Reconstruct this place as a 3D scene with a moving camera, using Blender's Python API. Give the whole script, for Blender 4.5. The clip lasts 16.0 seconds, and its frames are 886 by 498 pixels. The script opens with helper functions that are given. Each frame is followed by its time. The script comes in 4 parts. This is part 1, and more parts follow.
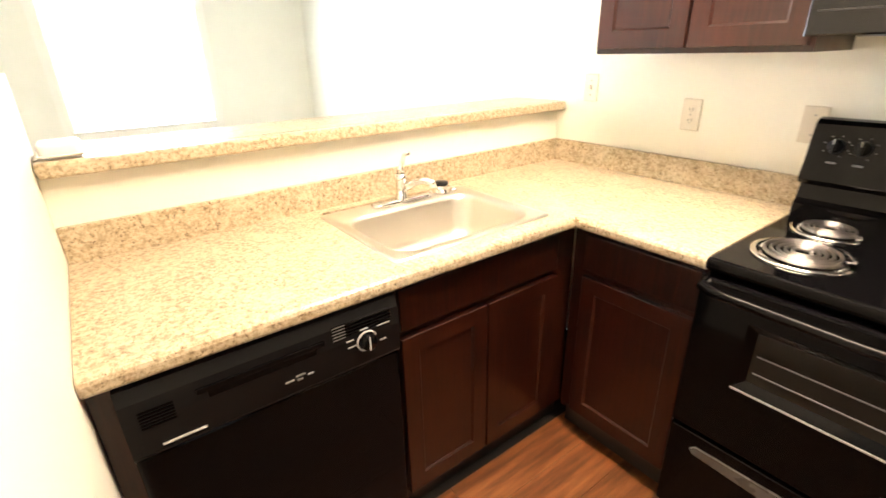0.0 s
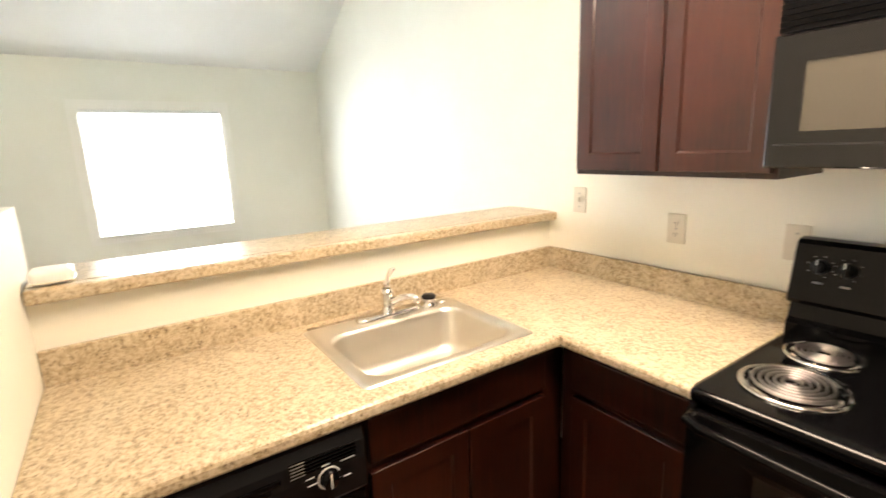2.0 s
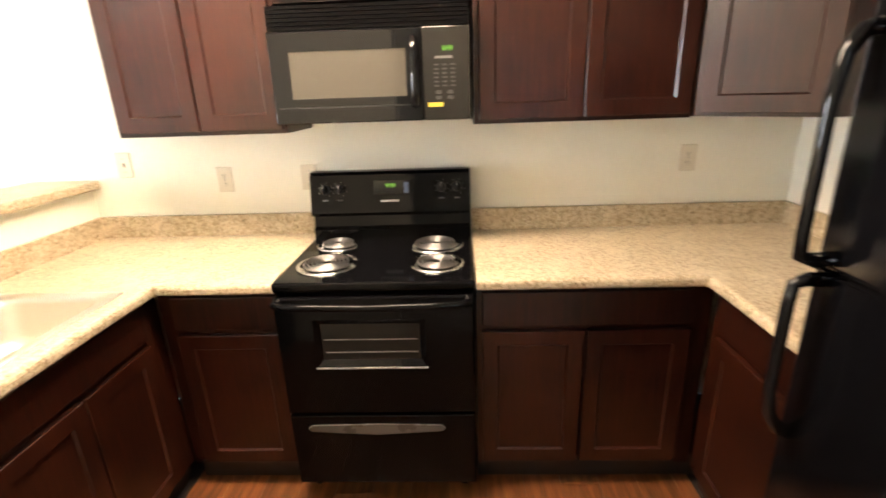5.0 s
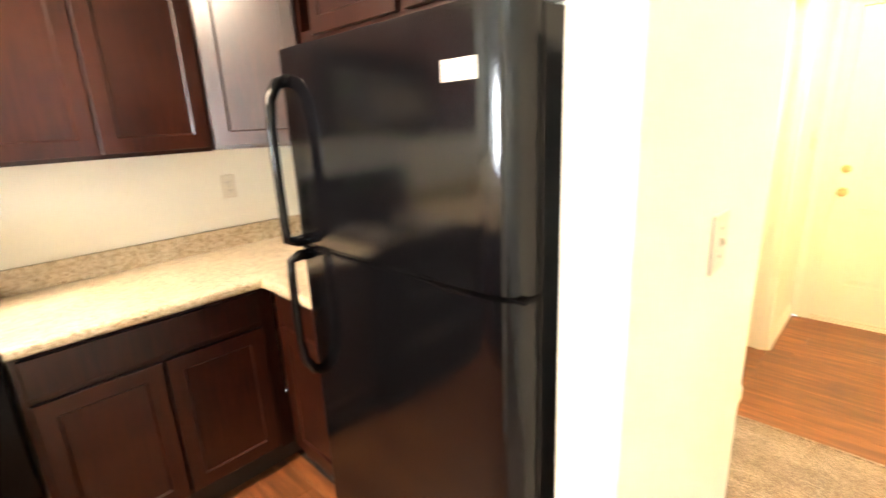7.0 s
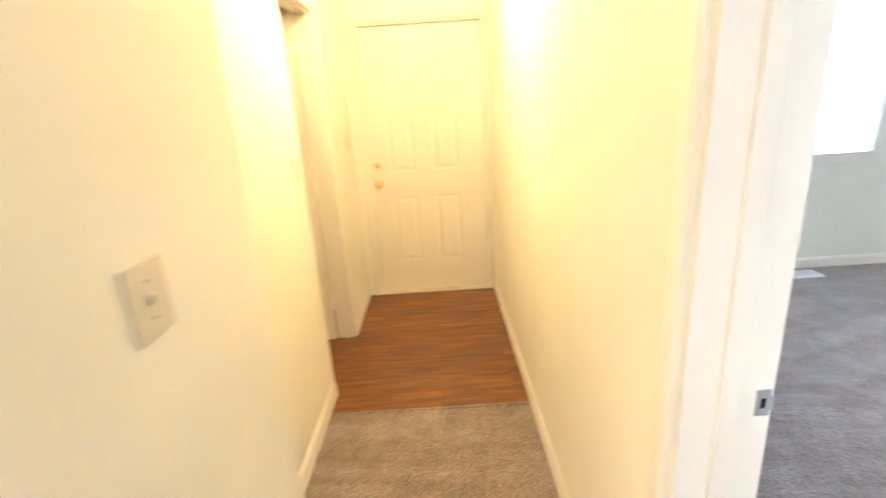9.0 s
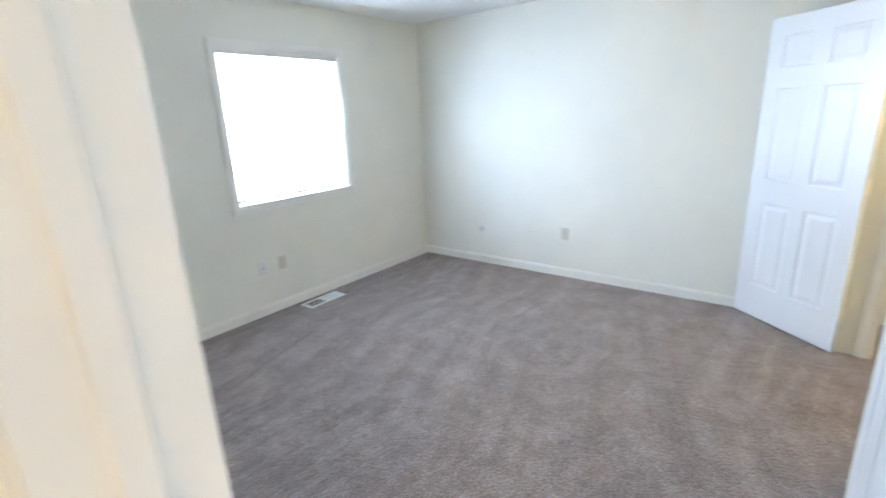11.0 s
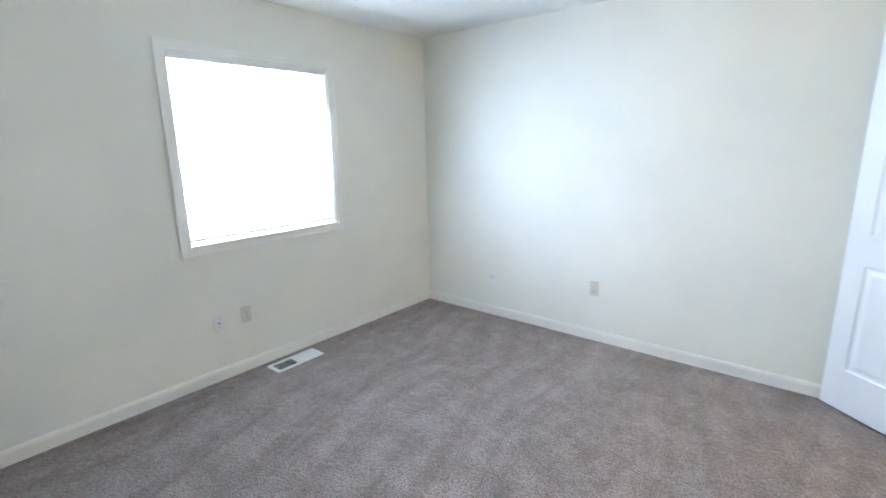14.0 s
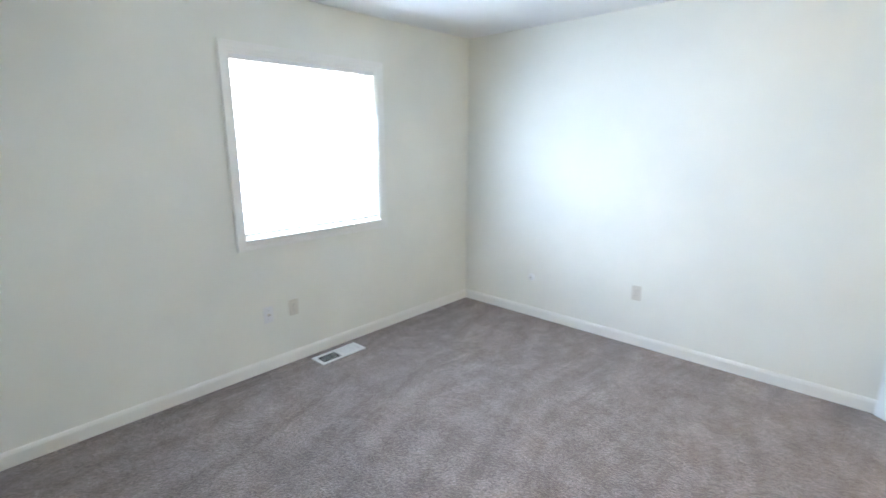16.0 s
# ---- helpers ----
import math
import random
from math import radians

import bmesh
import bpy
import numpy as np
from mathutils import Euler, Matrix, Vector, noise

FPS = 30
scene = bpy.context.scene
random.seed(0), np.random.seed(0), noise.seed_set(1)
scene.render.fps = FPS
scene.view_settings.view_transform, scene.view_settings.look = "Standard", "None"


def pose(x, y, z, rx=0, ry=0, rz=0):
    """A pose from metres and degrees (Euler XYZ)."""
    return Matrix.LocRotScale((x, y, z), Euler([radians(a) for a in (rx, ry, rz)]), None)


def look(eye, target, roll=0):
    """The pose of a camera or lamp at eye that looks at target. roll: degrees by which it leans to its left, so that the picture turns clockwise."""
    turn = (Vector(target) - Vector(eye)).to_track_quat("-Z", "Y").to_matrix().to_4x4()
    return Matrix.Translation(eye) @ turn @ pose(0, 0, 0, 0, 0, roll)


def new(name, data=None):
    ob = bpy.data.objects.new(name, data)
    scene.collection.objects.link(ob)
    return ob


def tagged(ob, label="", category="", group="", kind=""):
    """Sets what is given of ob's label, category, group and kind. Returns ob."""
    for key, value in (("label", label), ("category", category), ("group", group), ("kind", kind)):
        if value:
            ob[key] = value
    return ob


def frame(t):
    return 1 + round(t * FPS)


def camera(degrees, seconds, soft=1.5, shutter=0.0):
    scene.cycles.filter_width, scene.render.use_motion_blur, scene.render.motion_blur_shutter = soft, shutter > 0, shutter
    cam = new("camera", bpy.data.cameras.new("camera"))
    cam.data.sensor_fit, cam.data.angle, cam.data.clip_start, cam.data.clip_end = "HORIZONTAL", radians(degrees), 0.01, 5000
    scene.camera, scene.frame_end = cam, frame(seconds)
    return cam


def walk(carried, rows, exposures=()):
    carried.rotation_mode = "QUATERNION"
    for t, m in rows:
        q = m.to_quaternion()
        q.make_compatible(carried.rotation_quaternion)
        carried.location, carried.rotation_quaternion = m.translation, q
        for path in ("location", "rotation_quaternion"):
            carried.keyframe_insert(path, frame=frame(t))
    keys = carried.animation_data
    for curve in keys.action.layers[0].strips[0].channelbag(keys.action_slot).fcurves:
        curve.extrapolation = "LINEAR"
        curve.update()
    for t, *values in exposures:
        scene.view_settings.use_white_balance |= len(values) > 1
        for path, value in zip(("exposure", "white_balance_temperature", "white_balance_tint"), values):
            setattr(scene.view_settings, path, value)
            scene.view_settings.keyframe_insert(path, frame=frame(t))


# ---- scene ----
cam = camera(86.6, 16.0, 1.6, 0.5)
PATH = [
    (0, (1.539, -1.847, 1.418), (0.058, -0.749, 0.641), -1.4),
    (0.5, (1.546, -1.792, 1.425), (-0.052, -0.85, 0.68), -1.9),
    (1, (1.547, -1.776, 1.454), (-0.121, -0.862, 0.834), -1.4),
    (1.5, (1.559, -1.762, 1.485), (-0.127, -0.803, 1.0), -1.4),
    (2, (1.592, -1.726, 1.505), (-0.025, -0.625, 1.086), -2.1),
    (2.5, (1.631, -1.743, 1.509), (0.221, -0.381, 1.114), -1.5),
    (3, (1.643, -1.791, 1.499), (0.506, -0.197, 1.093), -0.5),
    (3.2, (1.644, -1.813, 1.496), (0.632, -0.141, 1.07), -0.4),
    (5.5, (1.726, -2.205, 1.518), (2.009, -0.333, 0.874), -1.4),
    (6, (1.707, -2.274, 1.495), (2.443, -0.504, 0.926), -0.7),
    (6.5, (1.725, -2.333, 1.493), (2.839, -0.761, 0.954), -1.4),
    (7, (1.788, -2.404, 1.493), (3.157, -1.047, 0.958), -2.7),
    (7.5, (1.862, -2.44, 1.492), (3.452, -1.355, 0.953), -2.6),
    (8, (1.901, -2.502, 1.488), (3.658, -1.72, 0.937), -3.5),
    (8.5, (1.945, -2.585, 1.498), (3.801, -2.091, 0.938), -3.8),
    (9, (2.172, -2.616, 1.483), (4.082, -2.603, 0.891), -3.8),
    (9.5, (2.331, -2.757, 1.464), (4.196, -3.159, 0.865), -4.1),
    (10, (2.339, -2.805, 1.524), (4.067, -3.624, 0.939), -4.0),
    (10.2, (2.344, -2.821, 1.556), (3.989, -3.804, 0.983), -3.8),
    (12.3, (2.58, -3.351, 1.516), (3.248, -5.152, 0.957), -0.8),
    (12.5, (2.63, -3.406, 1.513), (3.322, -5.197, 0.954), -0.5),
    (13, (2.76, -3.518, 1.527), (3.598, -5.254, 0.992), 0.1),
    (13.5, (2.795, -3.593, 1.545), (3.847, -5.223, 1.055), -0.3),
    (14, (2.807, -3.633, 1.534), (4.051, -5.134, 1.088), -1.0),
    (14.5, (2.888, -3.581, 1.56), (4.261, -4.968, 1.123), -0.2),
    (15, (2.966, -3.548, 1.566), (4.443, -4.812, 1.097), 0.6),
    (15.5, (2.939, -3.527, 1.554), (4.404, -4.806, 1.088), 0.0),
    (16, (2.883, -3.514, 1.554), (4.204, -4.946, 1.102), -0.1),
]
EXPOSURE = [(0.0, 1.0), (1.0, 0.74), (3.0, 0.3), (5.5, 1.33), (6.5, 1.9), (7.5, 1.6), (8.5, 1.1), (9.3, 0.78), (10.2, 0.55), (12.3, 0.44), (13.5, 0.44), (15.0, 0.51), (16.0, 0.51)]
walk(cam, [(t, look(eye, target, roll)) for t, eye, target, roll in PATH], EXPOSURE)

# ---- light ----
world = bpy.data.worlds.new("sky")
scene.world = world
world.use_nodes = True
wn = world.node_tree.nodes
sky = wn.new("ShaderNodeTexSky")
sky.sky_type, sky.sun_disc, sky.sun_elevation, sky.sun_rotation = "NISHITA", False, radians(50), radians(200)
world.node_tree.links.new(sky.outputs[0], wn["Background"].inputs[0])
wn["Background"].inputs[1].default_value = 0.12


def area_lamp(name, m, sx, sy, watts, colour, spread=180):
    data = bpy.data.lights.new(name, "AREA")
    data.shape, data.size, data.size_y, data.energy, data.color = "RECTANGLE", sx, sy, watts, colour
    data.spread = radians(spread)
    ob = new(name, data)
    ob.matrix_world = m
    return ob


DAY = (0.9, 0.94, 1.0)
BLUE = (0.52, 0.69, 1.0)
WARM = (1.0, 0.84, 0.62)
# skylight in the window openings
area_lamp("sky_bedroom", look((5.90, -5.37, 1.4925), (3.5, -5.37, 0.72)), 1.03, 1.05, 61, BLUE, 170)
area_lamp("sky_living", look((-3.118, -1.392, 1.4025), (0, -1.392, 1.4025)), 0.94, 0.92, 55, DAY, 165)
area_lamp("sky_patio", look((-1.9, -5.2, 1.1), (-2.3, 0, 1.5)), 1.7, 1.9, 215, DAY)


def bulb(name, place, watts, size, colour=WARM):
    data = bpy.data.lights.new(name, "POINT")
    data.energy, data.color, data.shadow_soft_size = watts, colour, size
    ob = new(name, data)
    ob.location = place
    return ob


area_lamp("kitchen_tubes", look((1.12, -0.88, 2.328), (1.12, -0.88, 0), 90), 0.24, 1.12, 46, (1.0, 0.77, 0.58))
bulb("entry_bulb", (4.35, -2.48, 2.27), 44, 0.1, (1.0, 0.68, 0.325))
# Added fill without a fixture: warms the closet and its casing from the alcove.
bulb("alcove_fill", (1.3, -6.15, 2.15), 24, 0.06, (1.0, 0.74, 0.40))
# Unseen fill added behind the bath door; no fixture is built.
bulb("bath_fill", (0.9, -4.6, 2.2), 8, 0.06)


# ---- materials ----
class Mat:
    """A principled material with short ways to add nodes."""

    def __init__(self, name, colour, rough=0.5, metal=0.0, spec=0.5):
        self.m = bpy.data.materials.new(name)
        self.m.use_nodes = True
        self.t = self.m.node_tree
        self.b = self.t.nodes["Principled BSDF"]
        self.b.inputs["Base Color"].default_value = (*colour, 1)
        self.b.inputs["Roughness"].default_value = rough
        self.b.inputs["Metallic"].default_value = metal
        self.b.inputs["Specular IOR Level"].default_value = spec

    def node(self, kind, **values):
        n = self.t.nodes.new(kind)
        for key, value in values.items():
            n.inputs[key.replace("_", " ")].default_value = value
        return n

    def link(self, a, b):
        self.t.links.new(a, b)

    def coords(self, scale=(1, 1, 1), rot=(0, 0, 0)):
        c, mp = self.node("ShaderNodeTexCoord"), self.node("ShaderNodeMapping")
        mp.inputs["Scale"].default_value, mp.inputs["Rotation"].default_value = scale, rot
        self.link(c.outputs["Object"], mp.inputs[0])
        return mp.outputs[0]

    def noise(self, vec, scale, detail=4, rough=0.55):
        n = self.node("ShaderNodeTexNoise", Scale=scale, Detail=detail, Roughness=rough)
        self.link(vec, n.inputs["Vector"])
        return n.outputs[0]

    def ramp(self, fac, stops):
        r = self.node("ShaderNodeValToRGB")
        e = r.color_ramp.elements
        while len(e) < len(stops):
            e.new(0.5)
        for el, (p, c) in zip(e, stops):
            el.position, el.color = p, (*c, 1) if len(c) == 3 else c
        self.link(fac, r.inputs[0])
        return r.outputs[0]

    def mix(self, fac, a, b, kind="MIX"):
        n = self.t.nodes.new("ShaderNodeMix")
        n.data_type, n.blend_type = "RGBA", kind
        for value, slot in ((fac, 0), (a, 6), (b, 7)):
            if isinstance(value, (int, float)):
                n.inputs[slot].default_value = value
            elif isinstance(value, tuple):
                n.inputs[slot].default_value = (*value, 1)
            else:
                self.link(value, n.inputs[slot])
        return n.outputs[2]

    def colour(self, out):
        self.link(out, self.b.inputs["Base Color"])

    def rough(self, out, lo, hi):
        r = self.node("ShaderNodeMapRange", To_Min=lo, To_Max=hi)
        self.link(out, r.inputs[0])
        self.link(r.outputs[0], self.b.inputs["Roughness"])

    def bump(self, out, strength, dist=0.002):
        n = self.node("ShaderNodeBump", Strength=strength, Distance=dist)
        self.link(out, n.inputs["Height"])
        self.link(n.outputs[0], self.b.inputs["Normal"])


def paint(name, colour, rough=0.55, tex=0.25, scale=140, spec=0.5):
    a = Mat(name, colour, rough, 0, spec)
    v = a.coords()
    big, fine = a.noise(v, 1.3, 3), a.noise(v, scale, 3)
    dark = tuple(c * 0.93 for c in colour)
    a.colour(a.mix(a.ramp(big, [(0.35, (0, 0, 0)), (0.7, (1, 1, 1))]), colour, dark))
    a.rough(fine, rough - 0.07, rough + 0.1)
    a.bump(fine, tex, 0.0012)
    return a.m


WALL = paint("cream_wall_paint", (0.85, 0.842, 0.755), 0.7, 0.3, 140, 0.22)
CEIL = paint("ceiling_paint", (0.87, 0.87, 0.84), 0.8, 0.6, 90)
TRIM = paint("white_trim_paint", (0.88, 0.865, 0.80), 0.35, 0.06)
DOORW = paint("white_door_paint", (0.82, 0.83, 0.83), 0.33, 0.08, 220)
ENTRY = paint("cream_door_paint", (0.80, 0.77, 0.68), 0.4, 0.08, 220)
PLATE = paint("almond_plastic", (0.69, 0.65, 0.55), 0.3, 0.03)
WPLATE = paint("white_plastic", (0.82, 0.82, 0.8), 0.3, 0.03)


def laminate():
    a = Mat("granite_laminate", (0.7, 0.6, 0.45), 0.32)
    v = a.coords()
    n1, n2, n3 = a.noise(v, 78, 6, 0.72), a.noise(v, 120, 4, 0.6), a.noise(v, 9, 3)
    base = a.ramp(n1, [(0.33, (0.19, 0.14, 0.08)), (0.43, (0.39, 0.31, 0.195)), (0.54, (0.53, 0.45, 0.315)), (0.70, (0.65, 0.575, 0.435))])
    specks = a.ramp(n2, [(0.35, (1, 1, 1)), (0.42, (0, 0, 0))])
    c = a.mix(specks, base, (0.16, 0.11, 0.06))
    pale = a.ramp(n3, [(0.5, (0, 0, 0)), (0.75, (0.35, 0.35, 0.35))])
    a.colour(a.mix(pale, c, (0.74, 0.65, 0.5)))
    a.rough(n2, 0.26, 0.4)
    a.bump(n2, 0.05, 0.0005)
    return a.m


LAM = laminate()


def cherry(name, rot):
    a = Mat(name, (0.07, 0.02, 0.012), 0.33, 0, 0.2)
    v = a.coords((1, 1, 1), rot)
    st = a.coords((16, 16, 1.1), rot)
    grain, cloud = a.noise(st, 5, 6, 0.6), a.noise(v, 3.2, 4)
    g = a.ramp(grain, [(0.3, (0.006, 0.0014, 0.0009)), (0.55, (0.018, 0.0038, 0.0018)), (0.75, (0.036, 0.008, 0.0036))])
    c = a.mix(a.ramp(cloud, [(0.35, (0, 0, 0)), (0.7, (0.7, 0.7, 0.7))]), g, (0.044, 0.0098, 0.0043))
    a.colour(c)
    a.rough(grain, 0.3, 0.46)
    a.b.inputs["Coat Weight"].default_value = 0.65
    a.b.inputs["Coat Roughness"].default_value = 0.25
    a.bump(grain, 0.06, 0.0006)
    return a.m


WOOD = cherry("dark_cherry_wood", (0, 0, 0))
WOODH = cherry("dark_cherry_wood_flat", (0, radians(90), 0))
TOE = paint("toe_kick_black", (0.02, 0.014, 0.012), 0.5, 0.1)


def gloss(name, colour, rough, scale=0, strength=0.0):
    a = Mat(name, colour, rough, 0, 0.5 if max(colour) > 0.03 else 0.2)
    v = a.coords()
    n = a.noise(v, 6, 4)
    a.rough(n, rough * 0.75, rough * 1.5)
    if scale:
        a.bump(a.noise(v, scale, 2), strength, 0.001)
    return a.m


BLACK = gloss("black_enamel", (0.003, 0.003, 0.0035), 0.07)
BLACK.node_tree.nodes["Principled BSDF"].inputs["Specular IOR Level"].default_value = 0.13
SHINY = gloss("polished_black_enamel", (0.004, 0.004, 0.0045), 0.045)
SHINY.node_tree.nodes["Principled BSDF"].inputs["Specular IOR Level"].default_value = 0.36
FRIDGE = gloss("textured_black_steel", (0.003, 0.003, 0.0038), 0.1, 260, 0.1)
FRIDGE.node_tree.nodes["Principled BSDF"].inputs["Specular IOR Level"].default_value = 0.55
BPLAST = gloss("black_plastic", (0.006, 0.006, 0.0065), 0.36, 300, 0.05)
BGLASS = gloss("dark_oven_glass", (0.02, 0.019, 0.017), 0.05)
MWGLASS = gloss("microwave_screen", (0.06, 0.054, 0.043), 0.06)
SILVER = gloss("silver_print", (0.55, 0.55, 0.54), 0.35)
GREY = gloss("grey_print", (0.2, 0.2, 0.205), 0.4)
DIM = gloss("dim_print", (0.032, 0.032, 0.033), 0.4)
YELLOW = gloss("yellow_sticker", (0.75, 0.62, 0.08), 0.4)
LABEL = gloss("white_paper_label", (0.56, 0.53, 0.48), 0.5)
HINGE = gloss("satin_nickel", (0.5, 0.49, 0.46), 0.3)
HINGE.node_tree.nodes["Principled BSDF"].inputs["Metallic"].default_value = 1
DARK = gloss("dark_gap", (0.02, 0.02, 0.02), 0.6)


def metal(name, colour, rough, brushed=False):
    a = Mat(name, colour, rough, 1.0)
    v = a.coords((3, 160, 160) if brushed else (40, 40, 40))
    n = a.noise(v, 3, 4)
    a.rough(n, rough * 0.9 if brushed else rough * 0.7, rough * 1.2 if brushed else rough * 1.5)
    a.bump(n, 0.02, 0.0003 if brushed else 0.0005)
    return a.m


STEEL = metal("brushed_stainless", (0.72, 0.68, 0.61), 0.36, True)
CHROME = metal("chrome", (0.78, 0.77, 0.76), 0.08)
BRASS = metal("worn_brass", (0.62, 0.48, 0.25), 0.25)
COIL = metal("burner_coil", (0.34, 0.32, 0.31), 0.35)


def glow(name, colour, strength):
    a = Mat(name, (0.02, 0.02, 0.02), 0.3)
    a.b.inputs["Emission Color"].default_value = (*colour, 1)
    a.b.inputs["Emission Strength"].default_value = strength
    return a.m


LED = glow("green_display", (0.3, 1.0, 0.05), 0.7)
OPAL = glow("lit_opal_glass", (1.0, 0.8, 0.5), 5.0)
SKYCARD = glow("bright_overcast_sky", (0.9, 0.96, 1.0), 11.0)


def vinyl():
    a = Mat("vinyl_plank", (0.3, 0.13, 0.05), 0.36)
    st, v = a.coords((10, 0.9, 1)), a.coords()
    info = a.node("ShaderNodeObjectInfo")
    off = a.t.nodes.new("ShaderNodeVectorMath")
    off.operation = "ADD"
    a.link(st, off.inputs[0])
    shift = a.t.nodes.new("ShaderNodeVectorMath")
    shift.operation = "SCALE"
    shift.inputs[0].default_value = (31, 17, 5)
    a.link(info.outputs["Random"], shift.inputs["Scale"])
    a.link(shift.outputs[0], off.inputs[1])
    grain = a.noise(off.outputs[0], 3.0, 6, 0.62)
    c = a.ramp(grain, [(0.32, (0.07, 0.023, 0.008)), (0.5, (0.155, 0.057, 0.019)), (0.7, (0.265, 0.108, 0.037))])
    tone = a.ramp(info.outputs["Random"], [(0, (0.8, 0.78, 0.76)), (1, (1.15, 1.12, 1.08))])
    a.colour(a.mix(1.0, c, tone, "MULTIPLY"))
    a.rough(grain, 0.28, 0.45)
    a.bump(grain, 0.1, 0.0006)
    return a.m


VINYL = vinyl()


def carpet():
    a = Mat("loop_carpet", (0.25, 0.21, 0.19), 0.95, 0, 0.1)
    v = a.coords()
    tuft, mid = a.noise(v, 110, 3, 0.75), a.noise(v, 30, 6, 0.72)

    def strokes(turn, across, along, scale):
        m = a.coords((1.0, 1.0, 1.0), (0, 0, radians(turn)))
        n = a.node("ShaderNodeMapping")
        n.inputs["Scale"].default_value = (across, along, 1)
        a.link(m, n.inputs[0])
        bend = a.node("ShaderNodeTexNoise", Scale=0.8, Detail=3)
        a.link(m, bend.inputs["Vector"])
        return a.noise(a.mix(0.05, n.outputs[0], bend.outputs[1], "LINEAR_LIGHT"), scale, 4, 0.6)

    # vacuum strokes, bent and broken up, and trodden patches
    m1 = a.ramp(strokes(-18, 8.0, 0.3, 1.0), [(0.37, (0.82, 0.81, 0.80)), (0.47, (0.98, 0.98, 0.98)), (0.59, (1.19, 1.19, 1.20))])
    m3 = a.ramp(strokes(6, 9.0, 0.55, 1.0), [(0.42, (0.82, 0.81, 0.81)), (0.5, (1, 1, 1)), (0.57, (1.2, 1.21, 1.225))])
    patch, area = a.noise(v, 5.5, 8, 0.76), a.ramp(a.noise(v, 0.9, 4), [(0.42, (0, 0, 0)), (0.58, (1, 1, 1))])
    c = a.ramp(tuft, [(0.38, (0.06, 0.048, 0.043)), (0.5, (0.225, 0.182, 0.164)), (0.62, (0.48, 0.405, 0.366))])
    m2 = a.ramp(patch, [(0.40, (0.76, 0.745, 0.74)), (0.5, (0.98, 0.975, 0.975)), (0.58, (1.2, 1.205, 1.215))])
    c = a.mix(1.0, c, a.mix(area, m1, m3), "MULTIPLY")
    c = a.mix(1.0, c, m2, "MULTIPLY")
    a.colour(a.mix(0.28, c, a.ramp(mid, [(0.35, (0.18, 0.143, 0.128)), (0.65, (0.42, 0.352, 0.316))])))
    a.bump(a.mix(0.5, tuft, mid), 1.0, 0.012)
    a.b.inputs["Sheen Weight"].default_value = 0.25
    return a.m


CARPET = carpet()


def translucent(name, colour):
    a = Mat(name, colour, 0.5)
    t = a.node("ShaderNodeBsdfTranslucent")
    t.inputs["Color"].default_value = (*colour, 1)
    mix = a.node("ShaderNodeMixShader", Fac=0.65)
    a.link(a.b.outputs[0], mix.inputs[1])
    a.link(t.outputs[0], mix.inputs[2])
    a.link(mix.outputs[0], a.t.nodes["Material Output"].inputs[0])
    return a.m


SLAT = translucent("translucent_slat", (0.9, 0.9, 0.9))


def pane_glass():
    a = Mat("window_glass", (0.95, 0.97, 0.98), 0.02)
    a.b.inputs["Transmission Weight"].default_value = 1.0
    a.b.inputs["IOR"].default_value = 1.45
    return a.m


GLASS = pane_glass()


# ---- building tools ----
def thing(name, m, label, category, group="", kind=""):
    ob = new(name)
    ob.empty_display_size = 0.1
    ob.matrix_world = m
    return tagged(ob, label, category, group, kind)


def pieces(name, rows, mat, parent):
    for row in rows:
        part(name, box(*row), mat, parent)


def part(name, bm, mat, parent=None, label="", smooth=False):
    me = bpy.data.meshes.new(name)
    bmesh.ops.recalc_face_normals(bm, faces=bm.faces)
    bm.to_mesh(me)
    bm.free()
    me.materials.append(mat)
    if smooth:
        for p in me.polygons:
            p.use_smooth = True
    ob = new(name, me)
    ob.parent = parent
    if label:
        ob["label"] = label
    return ob


def setting(name, bm, mat, label, category, smooth=False):
    return tagged(part(name, bm, mat, None, label, smooth), label, category, kind="structure")


def box(x0, x1, y0, y1, z0, z1, r=0.0, seg=2, bm=None):
    bm = bm or bmesh.new()
    res = bmesh.ops.create_cube(bm, size=1)
    vs = res["verts"]
    for v in vs:
        v.co = Vector(((x0, x1)[v.co.x > 0], (y0, y1)[v.co.y > 0], (z0, z1)[v.co.z > 0]))
    if r:
        es = list({e for v in vs for e in v.link_edges})
        bmesh.ops.bevel(bm, geom=es, offset=r, segments=seg, affect="EDGES", profile=0.5)
    return bm


def boxes(*rows, r=0.0):
    bm = bmesh.new()
    for row in rows:
        box(*row, r=r, bm=bm)
    return bm


def rod(p, q, r0, r1=None, seg=20, bm=None):
    bm = bm or bmesh.new()
    p, q = Vector(p), Vector(q)
    d = q - p
    m = Matrix.Translation((p + q) / 2) @ d.to_track_quat("Z", "Y").to_matrix().to_4x4()
    bmesh.ops.create_cone(bm, cap_ends=True, segments=seg, radius1=r0, radius2=r0 if r1 is None else r1, depth=d.length, matrix=m)
    return bm


